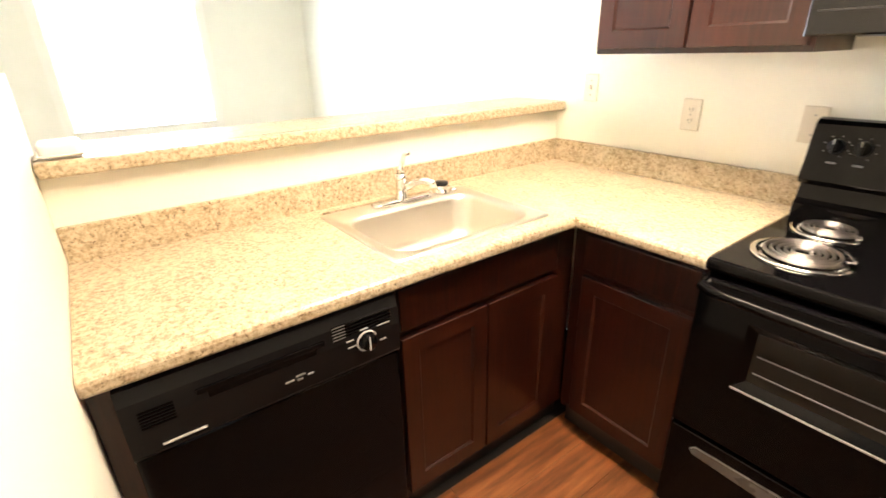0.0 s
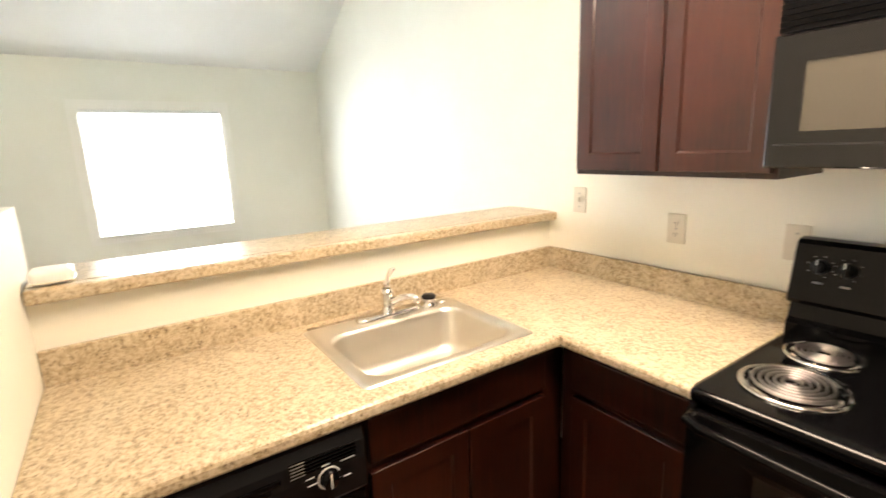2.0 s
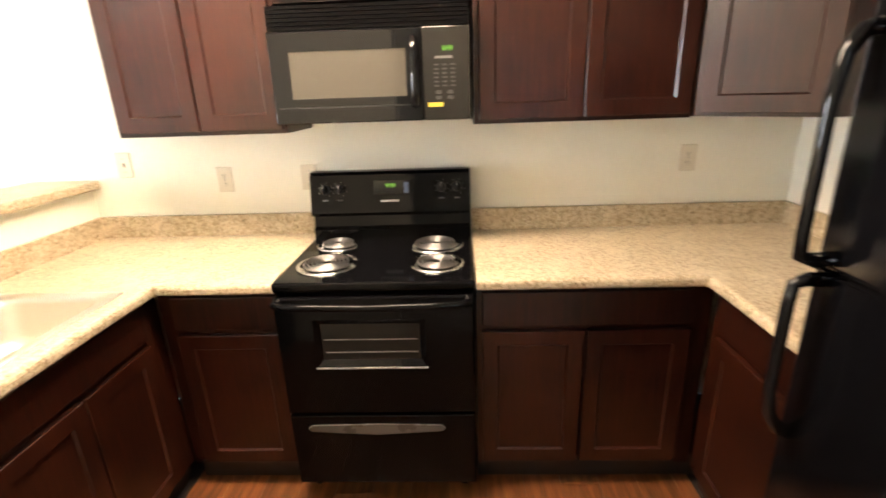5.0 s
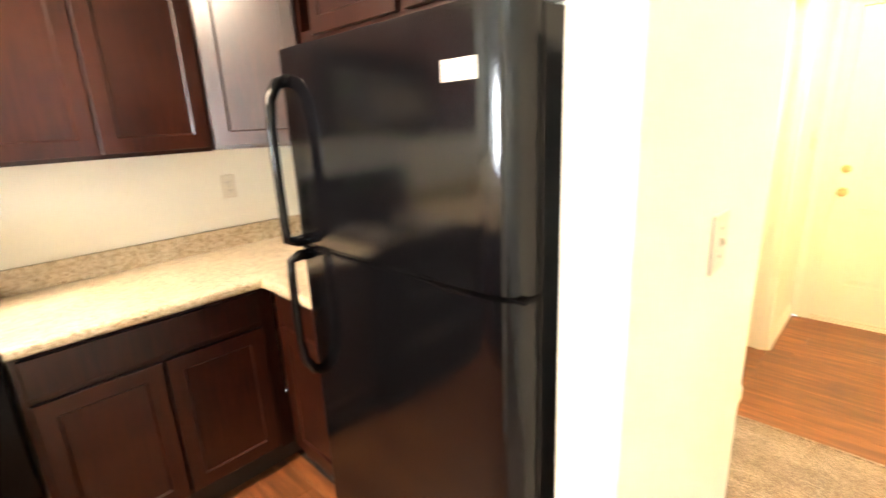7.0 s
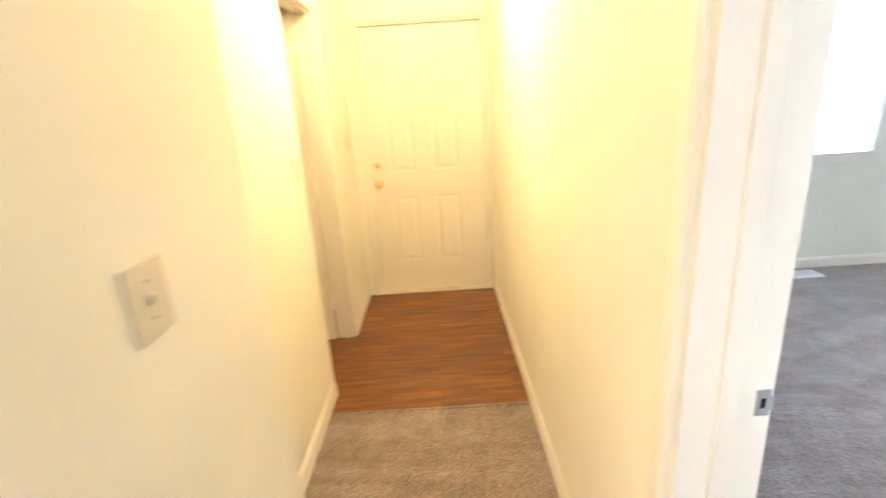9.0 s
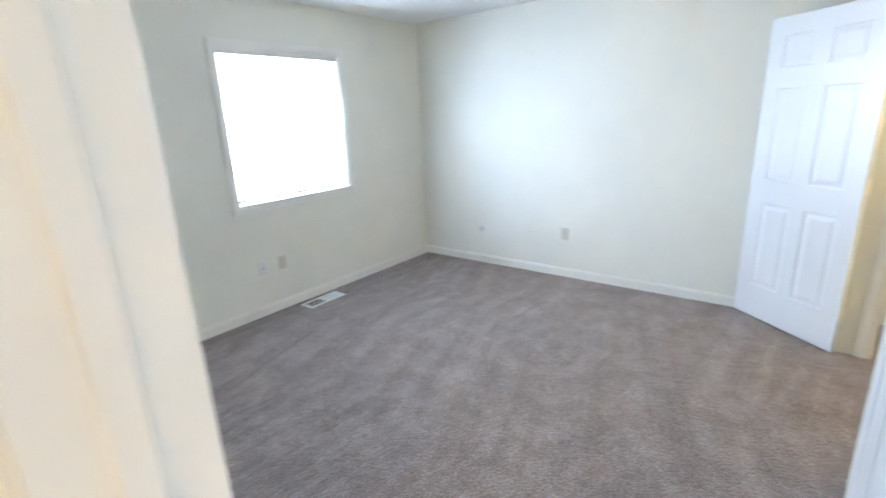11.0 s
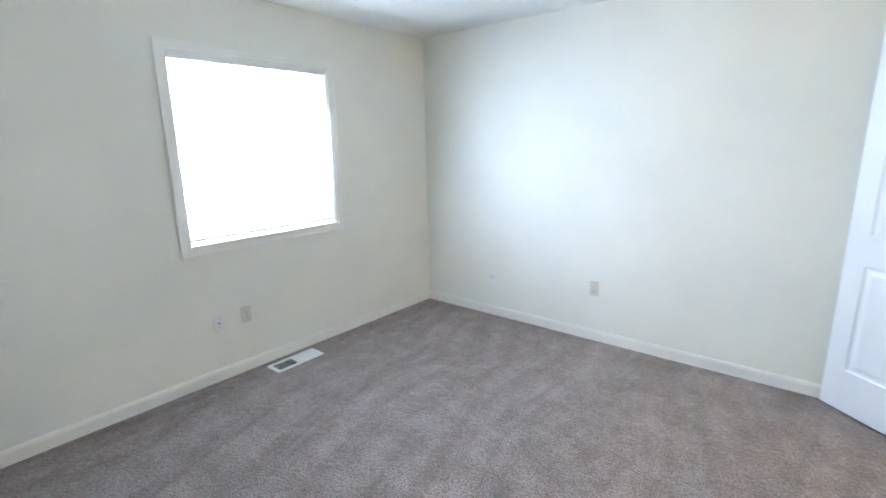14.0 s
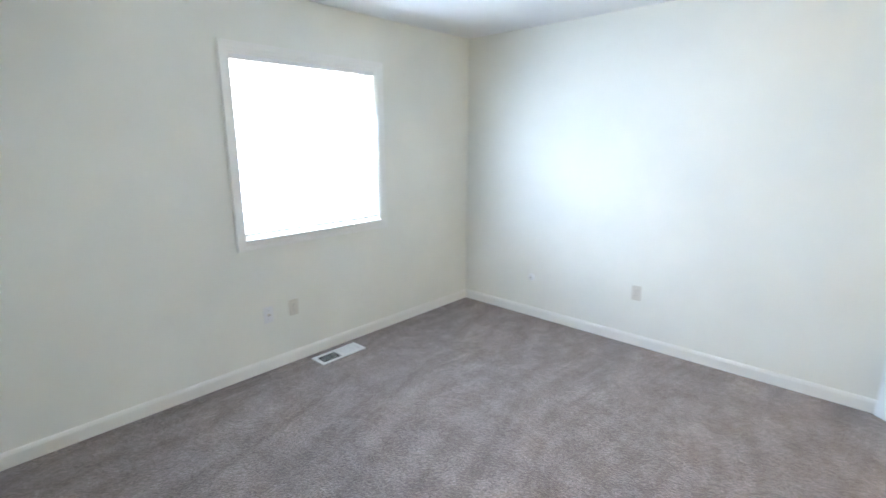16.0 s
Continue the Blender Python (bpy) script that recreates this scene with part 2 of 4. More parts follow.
def sweep(pts, r, seg=10, bm=None, flat=1.0):
    """A tube along points; r may be a list; flat squashes it along its second axis."""
    bm = bm or bmesh.new()
    pts = [Vector(p) for p in pts]
    rs = r if isinstance(r, (list, tuple)) else [r] * len(pts)
    rings, n = [], None
    for i, p in enumerate(pts):
        d = (pts[min(i + 1, len(pts) - 1)] - pts[max(i - 1, 0)]).normalized()
        if n is None:
            n = d.orthogonal().normalized()
        n = (n - d * n.dot(d)).normalized()
        b = d.cross(n)
        rings.append([bm.verts.new(p + rs[i] * (n * math.cos(a) + b * flat * math.sin(a))) for a in [2 * math.pi * k / seg for k in range(seg)]])
    for a, b in zip(rings, rings[1:]):
        for k in range(seg):
            bm.faces.new((a[k], a[(k + 1) % seg], b[(k + 1) % seg], b[k]))
    bm.faces.new(rings[0])
    bm.faces.new(rings[-1])
    return bm


def lathe(profile, seg=32, centre=(0, 0, 0), bm=None):
    """Turns (radius, height) pairs about the upright axis through centre."""
    bm = bm or bmesh.new()
    c = Vector(centre)
    rings = []
    for r, h in profile:
        if r < 1e-5:
            rings.append([bm.verts.new(c + Vector((0, 0, h)))])
        else:
            rings.append([bm.verts.new(c + Vector((r * math.cos(2 * math.pi * k / seg), r * math.sin(2 * math.pi * k / seg), h))) for k in range(seg)])
    for a, b in zip(rings, rings[1:]):
        for k in range(seg):
            k2 = (k + 1) % seg
            vs = [a[k % len(a)], a[k2 % len(a)], b[k2 % len(b)], b[k % len(b)]]
            vs = list(dict.fromkeys(vs))
            if len(vs) > 2:
                bm.faces.new(vs)
    return bm


def prism(outline, axis, a, b, bm=None):
    """An outline of (u, v) pairs drawn out from a to b along x, y or z."""
    bm = bm or bmesh.new()

    def at(u, v, w):
        return {"x": (w, u, v), "y": (u, w, v), "z": (u, v, w)}[axis]

    lo = [bm.verts.new(at(u, v, a)) for u, v in outline]
    hi = [bm.verts.new(at(u, v, b)) for u, v in outline]
    bm.faces.new(lo)
    bm.faces.new(hi)
    n = len(outline)
    for k in range(n):
        bm.faces.new((lo[k], lo[(k + 1) % n], hi[(k + 1) % n], hi[k]))
    return bm


def round_rect(w, h, r, seg=6, cx=0.0, cy=0.0):
    pts = []
    for sx, sy, a0 in ((1, 1, 0), (-1, 1, 90), (-1, -1, 180), (1, -1, 270)):
        for k in range(seg + 1):
            a = radians(a0 + 90 * k / seg)
            pts.append((cx + sx * (w / 2 - r) + r * math.cos(a), cy + sy * (h / 2 - r) + r * math.sin(a)))
    return pts


def loft(loops, caps=(True, True), bm=None):
    """Skins a row of closed loops of equal length."""
    bm = bm or bmesh.new()
    rings = [[bm.verts.new(p) for p in loop] for loop in loops]
    for a, b in zip(rings, rings[1:]):
        for k in range(len(a)):
            bm.faces.new((a[k], a[(k + 1) % len(a)], b[(k + 1) % len(a)], b[k]))
    if caps[0]:
        bm.faces.new(rings[0])
    if caps[1]:
        bm.faces.new(rings[-1])
    return bm


# ---- structure ----
NORTH, HS, HL, HR, BED, EAST = 0.0, -2.15, -1.962, -3.005, -3.16, 5.80
KE, LW, ZC, FAR = 3.178, -3.02, 2.44, -7.017
BW, WT = 2.085, 0.20


def wall(name, *rows, label="cream painted drywall", mat=WALL):
    return setting(name, boxes(*rows), mat, label, "wall")


wall("wall_north", (LW - 0.12, KE + 0.12, NORTH, NORTH + 0.12, 0, 5.0))
wall("wall_kitchen_east", (KE, KE + 0.112, -2.036, NORTH, 0, ZC))
wall("wall_partition", (2.42, 3.29, HS, -2.036, 0, ZC))
# hall wall set back beyond the partition, with the closet opening
CX0, CX1, CH = 4.40, 5.085, 2.03
wall("wall_hall_left", (3.29, CX0, HL, HL + 0.115, 0, ZC), (CX0, CX1, HL, HL + 0.115, CH, ZC), (CX1, EAST, HL, HL + 0.115, 0, ZC))
wall("wall_hall_closet", (4.25, 4.35, HL + 0.115, -1.1, 0, ZC), (4.25, EAST, -1.1, -1.0, 0, ZC))
# exterior wall with the entry door and the bedroom window
EY0, EY1, WY0, WY1, WZ0, WZ1 = -2.968, -2.07, -5.925, -4.815, 0.92, 2.065
wall(
    "wall_east",
    (EAST, EAST + WT, EY1, -1.0, 0, ZC), (EAST, EAST + WT, EY0, EY1, 2.045, ZC),
    (EAST, EAST + WT, WY1, EY0, 0, ZC), (EAST, EAST + WT, WY0, WY1, 0, WZ0),
    (EAST, EAST + WT, WY0, WY1, WZ1, ZC), (EAST, EAST + WT, FAR - 0.12, WY0, 0, ZC),
)
DX0, DX1 = 2.073, 2.88
wall("wall_hall_right", (-3.42, DX0, BED, HR, 0, ZC), (DX0, DX1, BED, HR, 2.05, ZC), (DX1, EAST, BED, HR, 0, ZC))
wall("wall_bedroom_far", (2.13, EAST, FAR - 0.12, FAR, 0, ZC))
# alcove and closet at the bedroom's west side
wall("wall_bedroom_west", (BW - 0.1, BW, -4.285, BED, 0, ZC), (BW - 0.1, BW, -5.075, -4.285, 2.05, ZC), (BW - 0.1, BW, -5.23, -5.075, 0, ZC))
wall("wall_closet_front", (1.95, 2.13, -6.66, -6.55, 0, ZC), (1.23, 1.95, -6.66, -6.55, 2.05, ZC), (1.0, 1.23, -6.66, -6.55, 0, ZC))
wall("wall_closet_side", (2.03, 2.13, -7.31, -6.66, 0, ZC), (1.0, 2.03, -7.31, -7.19, 0, ZC))
wall("wall_alcove", (0.3, 1.0, -7.31, -6.55, 0, ZC), (0.2, 0.3, -6.55, BED, 0, ZC), (0.3, BW - 0.1, -5.23, -5.13, 0, ZC))
# kitchen side wall, its lower return, and the half wall under the bar
YL = -1.968
wall("wall_kitchen_left", (0.09, 1.3, YL - 0.12, YL, 0, 2.43))
wall("wall_bar_return", (-0.15, 0.09, YL - 0.12, YL, 0, 1.39))
wall("wall_half", (-0.12, 0.0, YL, NORTH, 0, 1.147))
LY0, LY1, LZ0, LZ1 = -1.90, -0.885, 0.90, 1.905
wall("wall_living_west", (LW - 0.12, LW, -5.2, LY0, 0, 2.30), (LW - 0.12, LW, LY1, NORTH, 0, 2.30), (LW - 0.12, LW, LY0, LY1, 0, LZ0), (LW - 0.12, LW, LY0, LY1, LZ1, 2.30))
wall("wall_living_south", (LW - 0.12, -2.75, -5.22, -5.1, 0, 5), (-1.05, 0.42, -5.22, -5.1, 0, 5), (-2.75, -1.05, -5.22, -5.1, 2.05, 5), (0.3, 0.42, -5.1, BED, 0, 5))
setting("ceiling_flat", boxes((0.0, EAST + WT, -7.4, 0.12, ZC, ZC + 0.1)), CEIL, "flat white textured ceiling", "ceiling")
wall("wall_gable", (0.0, 0.1, -5.2, 0.0, ZC + 0.1, 4.8), (0.06, 0.16, YL, 0.0, 2.24, ZC))
setting("ceiling_vault", prism([(LW - 0.12, 2.195), (0.1, 3.955), (0.1, 4.075), (LW - 0.12, 2.315)], "y", -5.2, 0.0), CEIL, "white vaulted ceiling sloping down to the window wall", "ceiling")

# floors
setting("floor_carpet", boxes((LW, 4.22, -5.1, -2.06, -0.1, 0.0), (3.2, 4.22, -2.06, -1.9, -0.1, 0.0), (LW, 0.0, -2.06, 0.0, -0.1, 0.0), (0.2, EAST, -7.4, -5.1, -0.1, 0.0), (4.22, EAST, -5.1, -3.08, -0.1, 0.0)), CARPET, "grey-brown cut pile carpet with vacuum marks", "carpet")
setting("subfloor", boxes((0.0, KE, -2.06, 0.0, -0.1, -0.004), (4.22, EAST, -3.08, -1.0, -0.1, -0.004), (EAST, EAST + WT, EY0, EY1, -0.1, -0.004)), DARK, "dark floor under the planks", "floor")


def baseboard(x0, y0, x1, y1, name="baseboard"):
    """Along the wall from one point to the other; the room lies on the left of the way."""
    d = Vector((x1 - x0, y1 - y0, 0))
    prof = [(0, 0), (0.013, 0), (0.013, 0.064), (0.009, 0.077), (0.004, 0.084), (0, 0.084)]
    ob = setting(name, prism(prof, "x", 0, d.length), TRIM, "white painted baseboard", "baseboard")
    ob.matrix_world = pose(x0, y0, 0, 0, 0, math.degrees(math.atan2(d.y, d.x)))
    return ob


for row in (
    (EAST, FAR, EAST, BED), (2.13, FAR, EAST, FAR), (2.42, HS, 2.42, -2.036), (3.29, HS, 2.42, HS), (CX0, HL, 3.29, HL), (EAST, HL, CX1, HL),
    (DX1 + 0.064, HR, EAST, HR), (EAST, BED, DX1 + 0.064, BED), (1.0, -7.19, 2.03, -7.19), (3.29, HL, 3.29, HS),
):
    baseboard(*row)
baseboard(-0.12, NORTH, LW, NORTH)
baseboard(LW, NORTH, LW, -5.1)
# threshold strip between carpet and planks in the entry
setting("carpet_edge_trim", box(4.212, 4.228, HR + 0.013, HL - 0.013, 0.0, 0.006, 0.002), CARPET, "rolled carpet edge at the plank floor", "trim")


# ---- doors and windows ----
ROWS6 = ((0.24, 0.84), (1.0, 1.60), (1.72, 1.92))


def six_panel(name, m, w, h, mat, label, cols=None, rows=ROWS6, kind="structure"):
    """Slab from x 0 to w, y 0 to 0.035, with raised panels on both faces."""
    t, g = 0.035, 0.0065
    s = w * 0.145
    cols = cols or ((s, w / 2 - s * 0.45), (w / 2 + s * 0.45, w - s))
    xs = [0.0, *[v for c in cols for v in c], w]
    zs = [0.0, *[v for r in rows for v in r], h]
    door = part(name, box(xs[2], xs[3], 0, t, 0, h), mat)
    for k in (0, 4):
        part("stile", box(xs[k], xs[k + 1], 0, t, 0, h), mat, door)
    for c in cols:
        for k in range(0, len(zs), 2):
            part("rail", box(c[0], c[1], 0, t, zs[k], zs[k + 1]), mat, door)
    door.matrix_world = m
    tagged(door, label, "door", kind=kind)
    for c in cols:
        for r in rows:
            pm = bmesh.new()
            for y0, y1 in ((t / 2, g), (t / 2, t - g)):
                out = 0.002 if y1 < t / 2 else t - 0.002
                loops = []
                for e, y in ((0.0, y0), (0.0, 0.003 if y1 < t / 2 else t - 0.003), (0.008, y1), (0.02, y1), (0.042, out), (0.06, out)):
                    a, b, c0, d = c[0] + e, c[1] - e, r[0] + e, r[1] - e
                    loops.append([(a, y, c0), (b, y, c0), (b, y, d), (a, y, d)])
                loft(loops, (True, True), pm)
            part("panel", pm, mat, door)
    return door


def casing(name, m, w, h, mat=TRIM, legs=(True, True)):
    """Flat stepped trim round an opening of width w and height h; y 0 is the wall, the room is at -y."""
    bm = bmesh.new()
    prof = [(0.0, 0.0), (0.0, -0.011), (0.012, -0.016), (0.042, -0.012), (0.056, -0.008), (0.058, 0.0)]
    if legs[0]:
        prism([(-u - 0.004, v) for u, v in prof], "z", 0, h + 0.004, bm)
    if legs[1]:
        prism([(w + 0.004 + u, v) for u, v in prof], "z", 0, h + 0.004, bm)
    prism([(v, h + 0.004 + u) for u, v in prof], "x", -0.062, w + 0.062, bm)
    ob = setting(name, bm, mat, "white painted door casing", "trim")
    ob.matrix_world = m
    return ob


def jamb(name, m, w, h, depth, stop=0.05, mat=TRIM):
    """Lining of an opening from y 0 to depth, with a door stop."""
    ob = thing(name, m, "white painted door jamb with stop", "trim", kind="structure")
    for row in ((0, 0.018, 0, depth, 0, h), (w - 0.018, w, 0, depth, 0, h)):
        part("side_jamb", box(*row), mat, ob)
    part("head_jamb", box(0.018, w - 0.018, 0, depth, h - 0.018, h), mat, ob)
    e = stop + 0.035
    for row in ((0.018, 0.03, stop, e, 0, h - 0.018), (w - 0.03, w - 0.018, stop, e, 0, h - 0.018), (0.03, w - 0.03, stop, e, h - 0.03, h - 0.018)):
        part("door_stop", box(*row, 0.002), mat, ob)
    return ob


def butt_hinge(parent, x, y, z, flip=1):
    bm = boxes((x - 0.002, x + 0.002, y, y + 0.032 * flip, z - 0.045, z + 0.045) if flip > 0 else (x - 0.002, x + 0.002, y - 0.032, y, z - 0.045, z + 0.045))
    rod((x, y - 0.004 * flip, z - 0.047), (x, y - 0.004 * flip, z + 0.047), 0.006, seg=10, bm=bm)
    return part("hinge", bm, TRIM, parent, "painted butt hinge")


# entry door at the hall's end, seen along +x
entry = six_panel("door_entry", pose(EAST + 0.03, -2.083, 0.022, 0, 0, -90), 0.873, 2.008, ENTRY, "cream painted six-panel steel entry door, closed", ((0.139, 0.337), (0.477, 0.672)), ((0.25, 0.778), (0.976, 1.588), (1.742, 1.878)))
for z, r, n in ((1.035, 0.027, "deadbolt"), (0.885, 0.03, "knob")):
    bm = rod((0.05, 0.0, z), (0.05, -0.012, z), r, r * 0.9)
    if n == "knob":
        rod((0.05, -0.012, z), (0.05, -0.035, z), 0.011, bm=bm)
        bmesh.ops.create_uvsphere(bm, u_segments=20, v_segments=12, radius=0.027, matrix=Matrix.Translation((0.05, -0.05, z)) @ Matrix.Diagonal((1, 0.75, 1, 1)))
    else:
        box(0.043, 0.057, -0.03, -0.012, z - 0.012, z + 0.012, 0.003, bm=bm)
    part(n, bm, BRASS, entry, "worn brass " + n, True)
DF = EAST + 0.002
setting("door_frame_entry", boxes((DF, EAST + WT, EY1 - 0.011, EY1 + 0.001, 0, 2.045), (DF, EAST + WT, EY0 - 0.001, EY0 + 0.010, 0, 2.045), (DF, EAST + WT, EY0 + 0.010, EY1 - 0.011, 2.033, 2.046)), ENTRY, "cream painted entry door frame", "trim")
casing("trim_entry", pose(EAST, EY1, 0, 0, 0, -90), EY1 - EY0, 2.045, ENTRY)
THRESH = paint("threshold_paint", (0.7, 0.66, 0.56), 0.35, 0.05)
setting("threshold", boxes((EAST + 0.004, EAST + WT, EY0 + 0.001, EY1 - 0.001, -0.002, 0.02), (EAST - 0.012, EAST + 0.004, EY0 + 0.004, EY1 - 0.004, -0.002, 0.009)), THRESH, "pale entry door threshold", "threshold")
# Unseen panel added to keep outdoor light out of the door gaps.
setting("entry_light_block", boxes((EAST + WT + 0.01, EAST + WT + 0.06, -3.2, -1.9, 0, 2.3)), DARK, "dark panel added behind the entry door against light leaks", "door")

# bedroom doorway
jamb("door_jamb_bedroom", pose(DX1, HR + 0.001, 0, 0, 0, 180), DX1 - DX0, 2.05, HR - BED + 0.002, 0.06)
casing("trim_bedroom_hall", pose(DX1, HR, 0, 0, 0, 180), DX1 - DX0, 2.05)
casing("trim_bedroom_inside", pose(DX0, BED, 0), DX1 - DX0, 2.05)
strike = thing("strike_plate", pose(DX1 - 0.018, BED + 0.016, 0.955) @ Matrix.Diagonal((1, 0.72, 0.8, 1)), "nickel latch strike plate on the white jamb", "strike plate")
part("plate", boxes((-0.002, 0.0, -0.017, 0.017, 0.012, 0.032), (-0.002, 0.0, -0.017, 0.017, -0.032, -0.014), (-0.002, 0.0, -0.017, -0.008, -0.014, 0.012), (-0.002, 0.0, 0.006, 0.017, -0.014, 0.012), (-0.003, 0.0, -0.024, -0.017, -0.016, 0.016)), HINGE, strike)
part("latch_hole", box(-0.0008, 0.0, -0.008, 0.006, -0.014, 0.012), DARK, strike, "dark latch hole")
bdoor = six_panel("door_bedroom", pose(DX0 + 0.01, BED - 0.012, 0.012, 0, 0, -88), 0.77, 2.02, DOORW, "white six-panel bedroom door standing wide open")

# bath door, ajar, and the closet door, open
bath = six_panel("door_bath", pose(BW + 0.012, -5.065, 0.012, 0, 0, 87), 0.765, 2.02, DOORW, "white six-panel door standing slightly ajar")
part("latch_plate", box(0.759, 0.7615, 0.006, 0.029, 0.91, 0.967, 0.002), HINGE, bath, "nickel latch plate")
casing("trim_bath", pose(BW, -5.075, 0, 0, 0, 90), 0.79, 2.05)
jamb("door_jamb_bath", pose(BW + 0.001, -5.075, 0, 0, 0, 90), 0.79, 2.05, 0.1, 0.045)
closet = six_panel("door_closet", pose(2.105, -6.52, 0.012, 0, 0, -39.4), 0.745, 2.03, DOORW, "white six-panel closet door standing open")
for z in (0.25, 1.03, 1.8):
    butt_hinge(closet, -0.003, 0.0, z)
jamb("door_jamb_closet", pose(1.95, -6.549, 0, 0, 0, 180), 0.72, 2.05, 0.113, 0.05)
casing("trim_closet", pose(1.95, -6.55, 0, 0, 0, 180), 0.72, 2.05)

# hall closet opening; its door stands open into the closet
jamb("door_jamb_hall", pose(CX0, HL - 0.001, 0), CX1 - CX0, CH, 0.117, 0.03, ENTRY)
hallc = six_panel("door_hall_closet", pose(CX1 - 0.022, HL + 0.122, 0.012, 0, 0, 90), 0.63, 2.0, ENTRY, "cream six-panel hall closet door standing open")
for z in (0.25, 1.03, 1.8):
    butt_hinge(hallc, -0.004, 0.0, z, 1)


def window_unit(name, m, w, h, label):
    """Opening from x 0 to w and z 0 to h; y 0 is the wall's inner face, outside is +y."""
    ob = thing(name, m, label, "window", kind="structure")
    t = 0.058
    for k, (lo, hi, dep) in enumerate(((0.0, 0.02, -0.012), (0.02, 0.046, -0.018), (0.046, t, -0.022))):
        part("window_frame", boxes((-hi, -lo, dep, 0, -t if k == 2 else -hi, h + hi), (w + lo, w + hi, dep, 0, -hi, h + hi), (-lo, w + lo, dep, 0, h + lo, h + hi), (-lo, w + lo, dep, 0, -hi, -lo)), TRIM, ob)
    part("reveal", boxes((0, 0.012, 0.0, 0.13, 0.012, h), (w - 0.012, w, 0.0, 0.13, 0.012, h), (0.012, w - 0.012, 0.0, 0.13, h - 0.012, h)), TRIM, ob)
    part("window_sill", box(0, w, -0.03, 0.13, 0, 0.012, 0.004), TRIM, ob)
    part("sash", boxes((0.012, 0.024, 0.1, 0.12, 0.012, h - 0.012), (w - 0.024, w - 0.012, 0.1, 0.12, 0.012, h - 0.012), (0.024, w - 0.024, 0.1, 0.12, 0.012, 0.026), (0.024, w - 0.024, 0.1, 0.12, h - 0.026, h - 0.012)), WPLATE, ob)
    g = part("pane", box(0.024, w - 0.024, 0.108, 0.112, 0.026, h - 0.026), GLASS, ob)
    g.visible_shadow = False
    # blind
    bl = thing(name.replace("window", "mini_blind"), m, "white mini blind with open slats in the window", "window blind")
    part("headrail", box(0.014, w - 0.014, 0.002, 0.026, h - 0.04, h - 0.013, 0.003), WPLATE, bl)
    part("bottom_rail", box(0.016, w - 0.016, 0.003, 0.027, 0.036, 0.05, 0.003), WPLATE, bl)
    bm = bmesh.new()
    a = [bm.verts.new(p) for p in ((0.02, -0.011, -0.0012), (w - 0.02, -0.011, -0.0012), (w - 0.02, 0, 0.0012), (0.02, 0, 0.0012), (w - 0.02, 0.011, -0.0012), (0.02, 0.011, -0.0012))]
    bm.faces.new((a[0], a[1], a[2], a[3]))
    bm.faces.new((a[3], a[2], a[4], a[5]))
    bmesh.ops.solidify(bm, geom=bm.faces[:], thickness=0.0007)
    first = part("slat", bm, SLAT, bl)
    first.location = (0, 0.045, 0.065)
    for k in range(1, int((h - 0.12) / 0.024)):
        o = first.copy()
        scene.collection.objects.link(o)
        o.location = (0, 0.045, 0.065 + 0.024 * k)
    for x in (0.12, w - 0.12):
        part("ladder_cord", rod((x, 0.045, 0.04), (x, 0.045, h - 0.03), 0.0009, seg=6), WPLATE, bl)
    return ob


window_unit("window_bedroom", pose(EAST, WY1, WZ0, 0, 0, -90), WY1 - WY0, WZ1 - WZ0, "white framed bedroom window, bright with daylight")
window_unit("window_living", pose(LW, LY0, LZ0, 0, 0, 90), LY1 - LY0, LZ1 - LZ0, "white framed living room window, bright with daylight")
setting("window_patio", boxes((-2.75, -2.69, -5.2, -5.12, 0, 2.05), (-1.11, -1.05, -5.2, -5.12, 0, 2.05), (-1.93, -1.87, -5.2, -5.12, 0, 2.05), (-2.69, -1.93, -5.2, -5.12, 1.99, 2.05), (-1.87, -1.11, -5.2, -5.12, 1.99, 2.05), (-2.69, -1.93, -5.2, -5.12, 0, 0.06), (-1.87, -1.11, -5.2, -5.12, 0, 0.06)), TRIM, "white framed sliding patio door", "window")
for n, b in (("backdrop_east", (EAST + 5, EAST + 5.1, -14, 4, -0.3, 9)), ("backdrop_west", (LW - 5.1, LW - 5, -8, 5, -0.3, 9)), ("backdrop_south", (-7, 3, -10.1, -10, -0.3, 9))):
    setting(n, boxes(b), SKYCARD, "bright overcast sky beyond the window", "sky")
setting("backdrop_ground", boxes((-60, 60, -60, 60, -0.5, -0.4)), paint("pale_ground", (0.4, 0.42, 0.36), 0.9), "pale ground outside", "ground")


# ---- kitchen ----
S = lambda x, y: pose(x, y, 0)  # noqa: E731  faces -y
E_ = lambda x, y: pose(x, y, 0, 0, 0, 90)  # noqa: E731  faces +x, local x runs +y
W_ = lambda x, y: pose(x, y, 0, 0, 0, -90)  # noqa: E731  faces -x, local x runs -y


def ring(o, i, y0, y1, e=0.0):
    """A rectangular frame between an outer and an inner (x0, x1, z0, z1), from y0 to y1, its outer edge eased by e."""
    def loop(b, k, y):
        return [(b[0] + k, y, b[2] + k), (b[1] - k, y, b[2] + k), (b[1] - k, y, b[3] - k), (b[0] + k, y, b[3] - k)]

    loops = [loop(i, 0, y1), loop(i, 0, y0), loop(o, e, y0), loop(o, 0, y0 + e), loop(o, 0, y1), loop(i, 0, y1)]
    bm = loft(loops, (False, False))
    bmesh.ops.remove_doubles(bm, verts=bm.verts, dist=1e-6)
    return bm


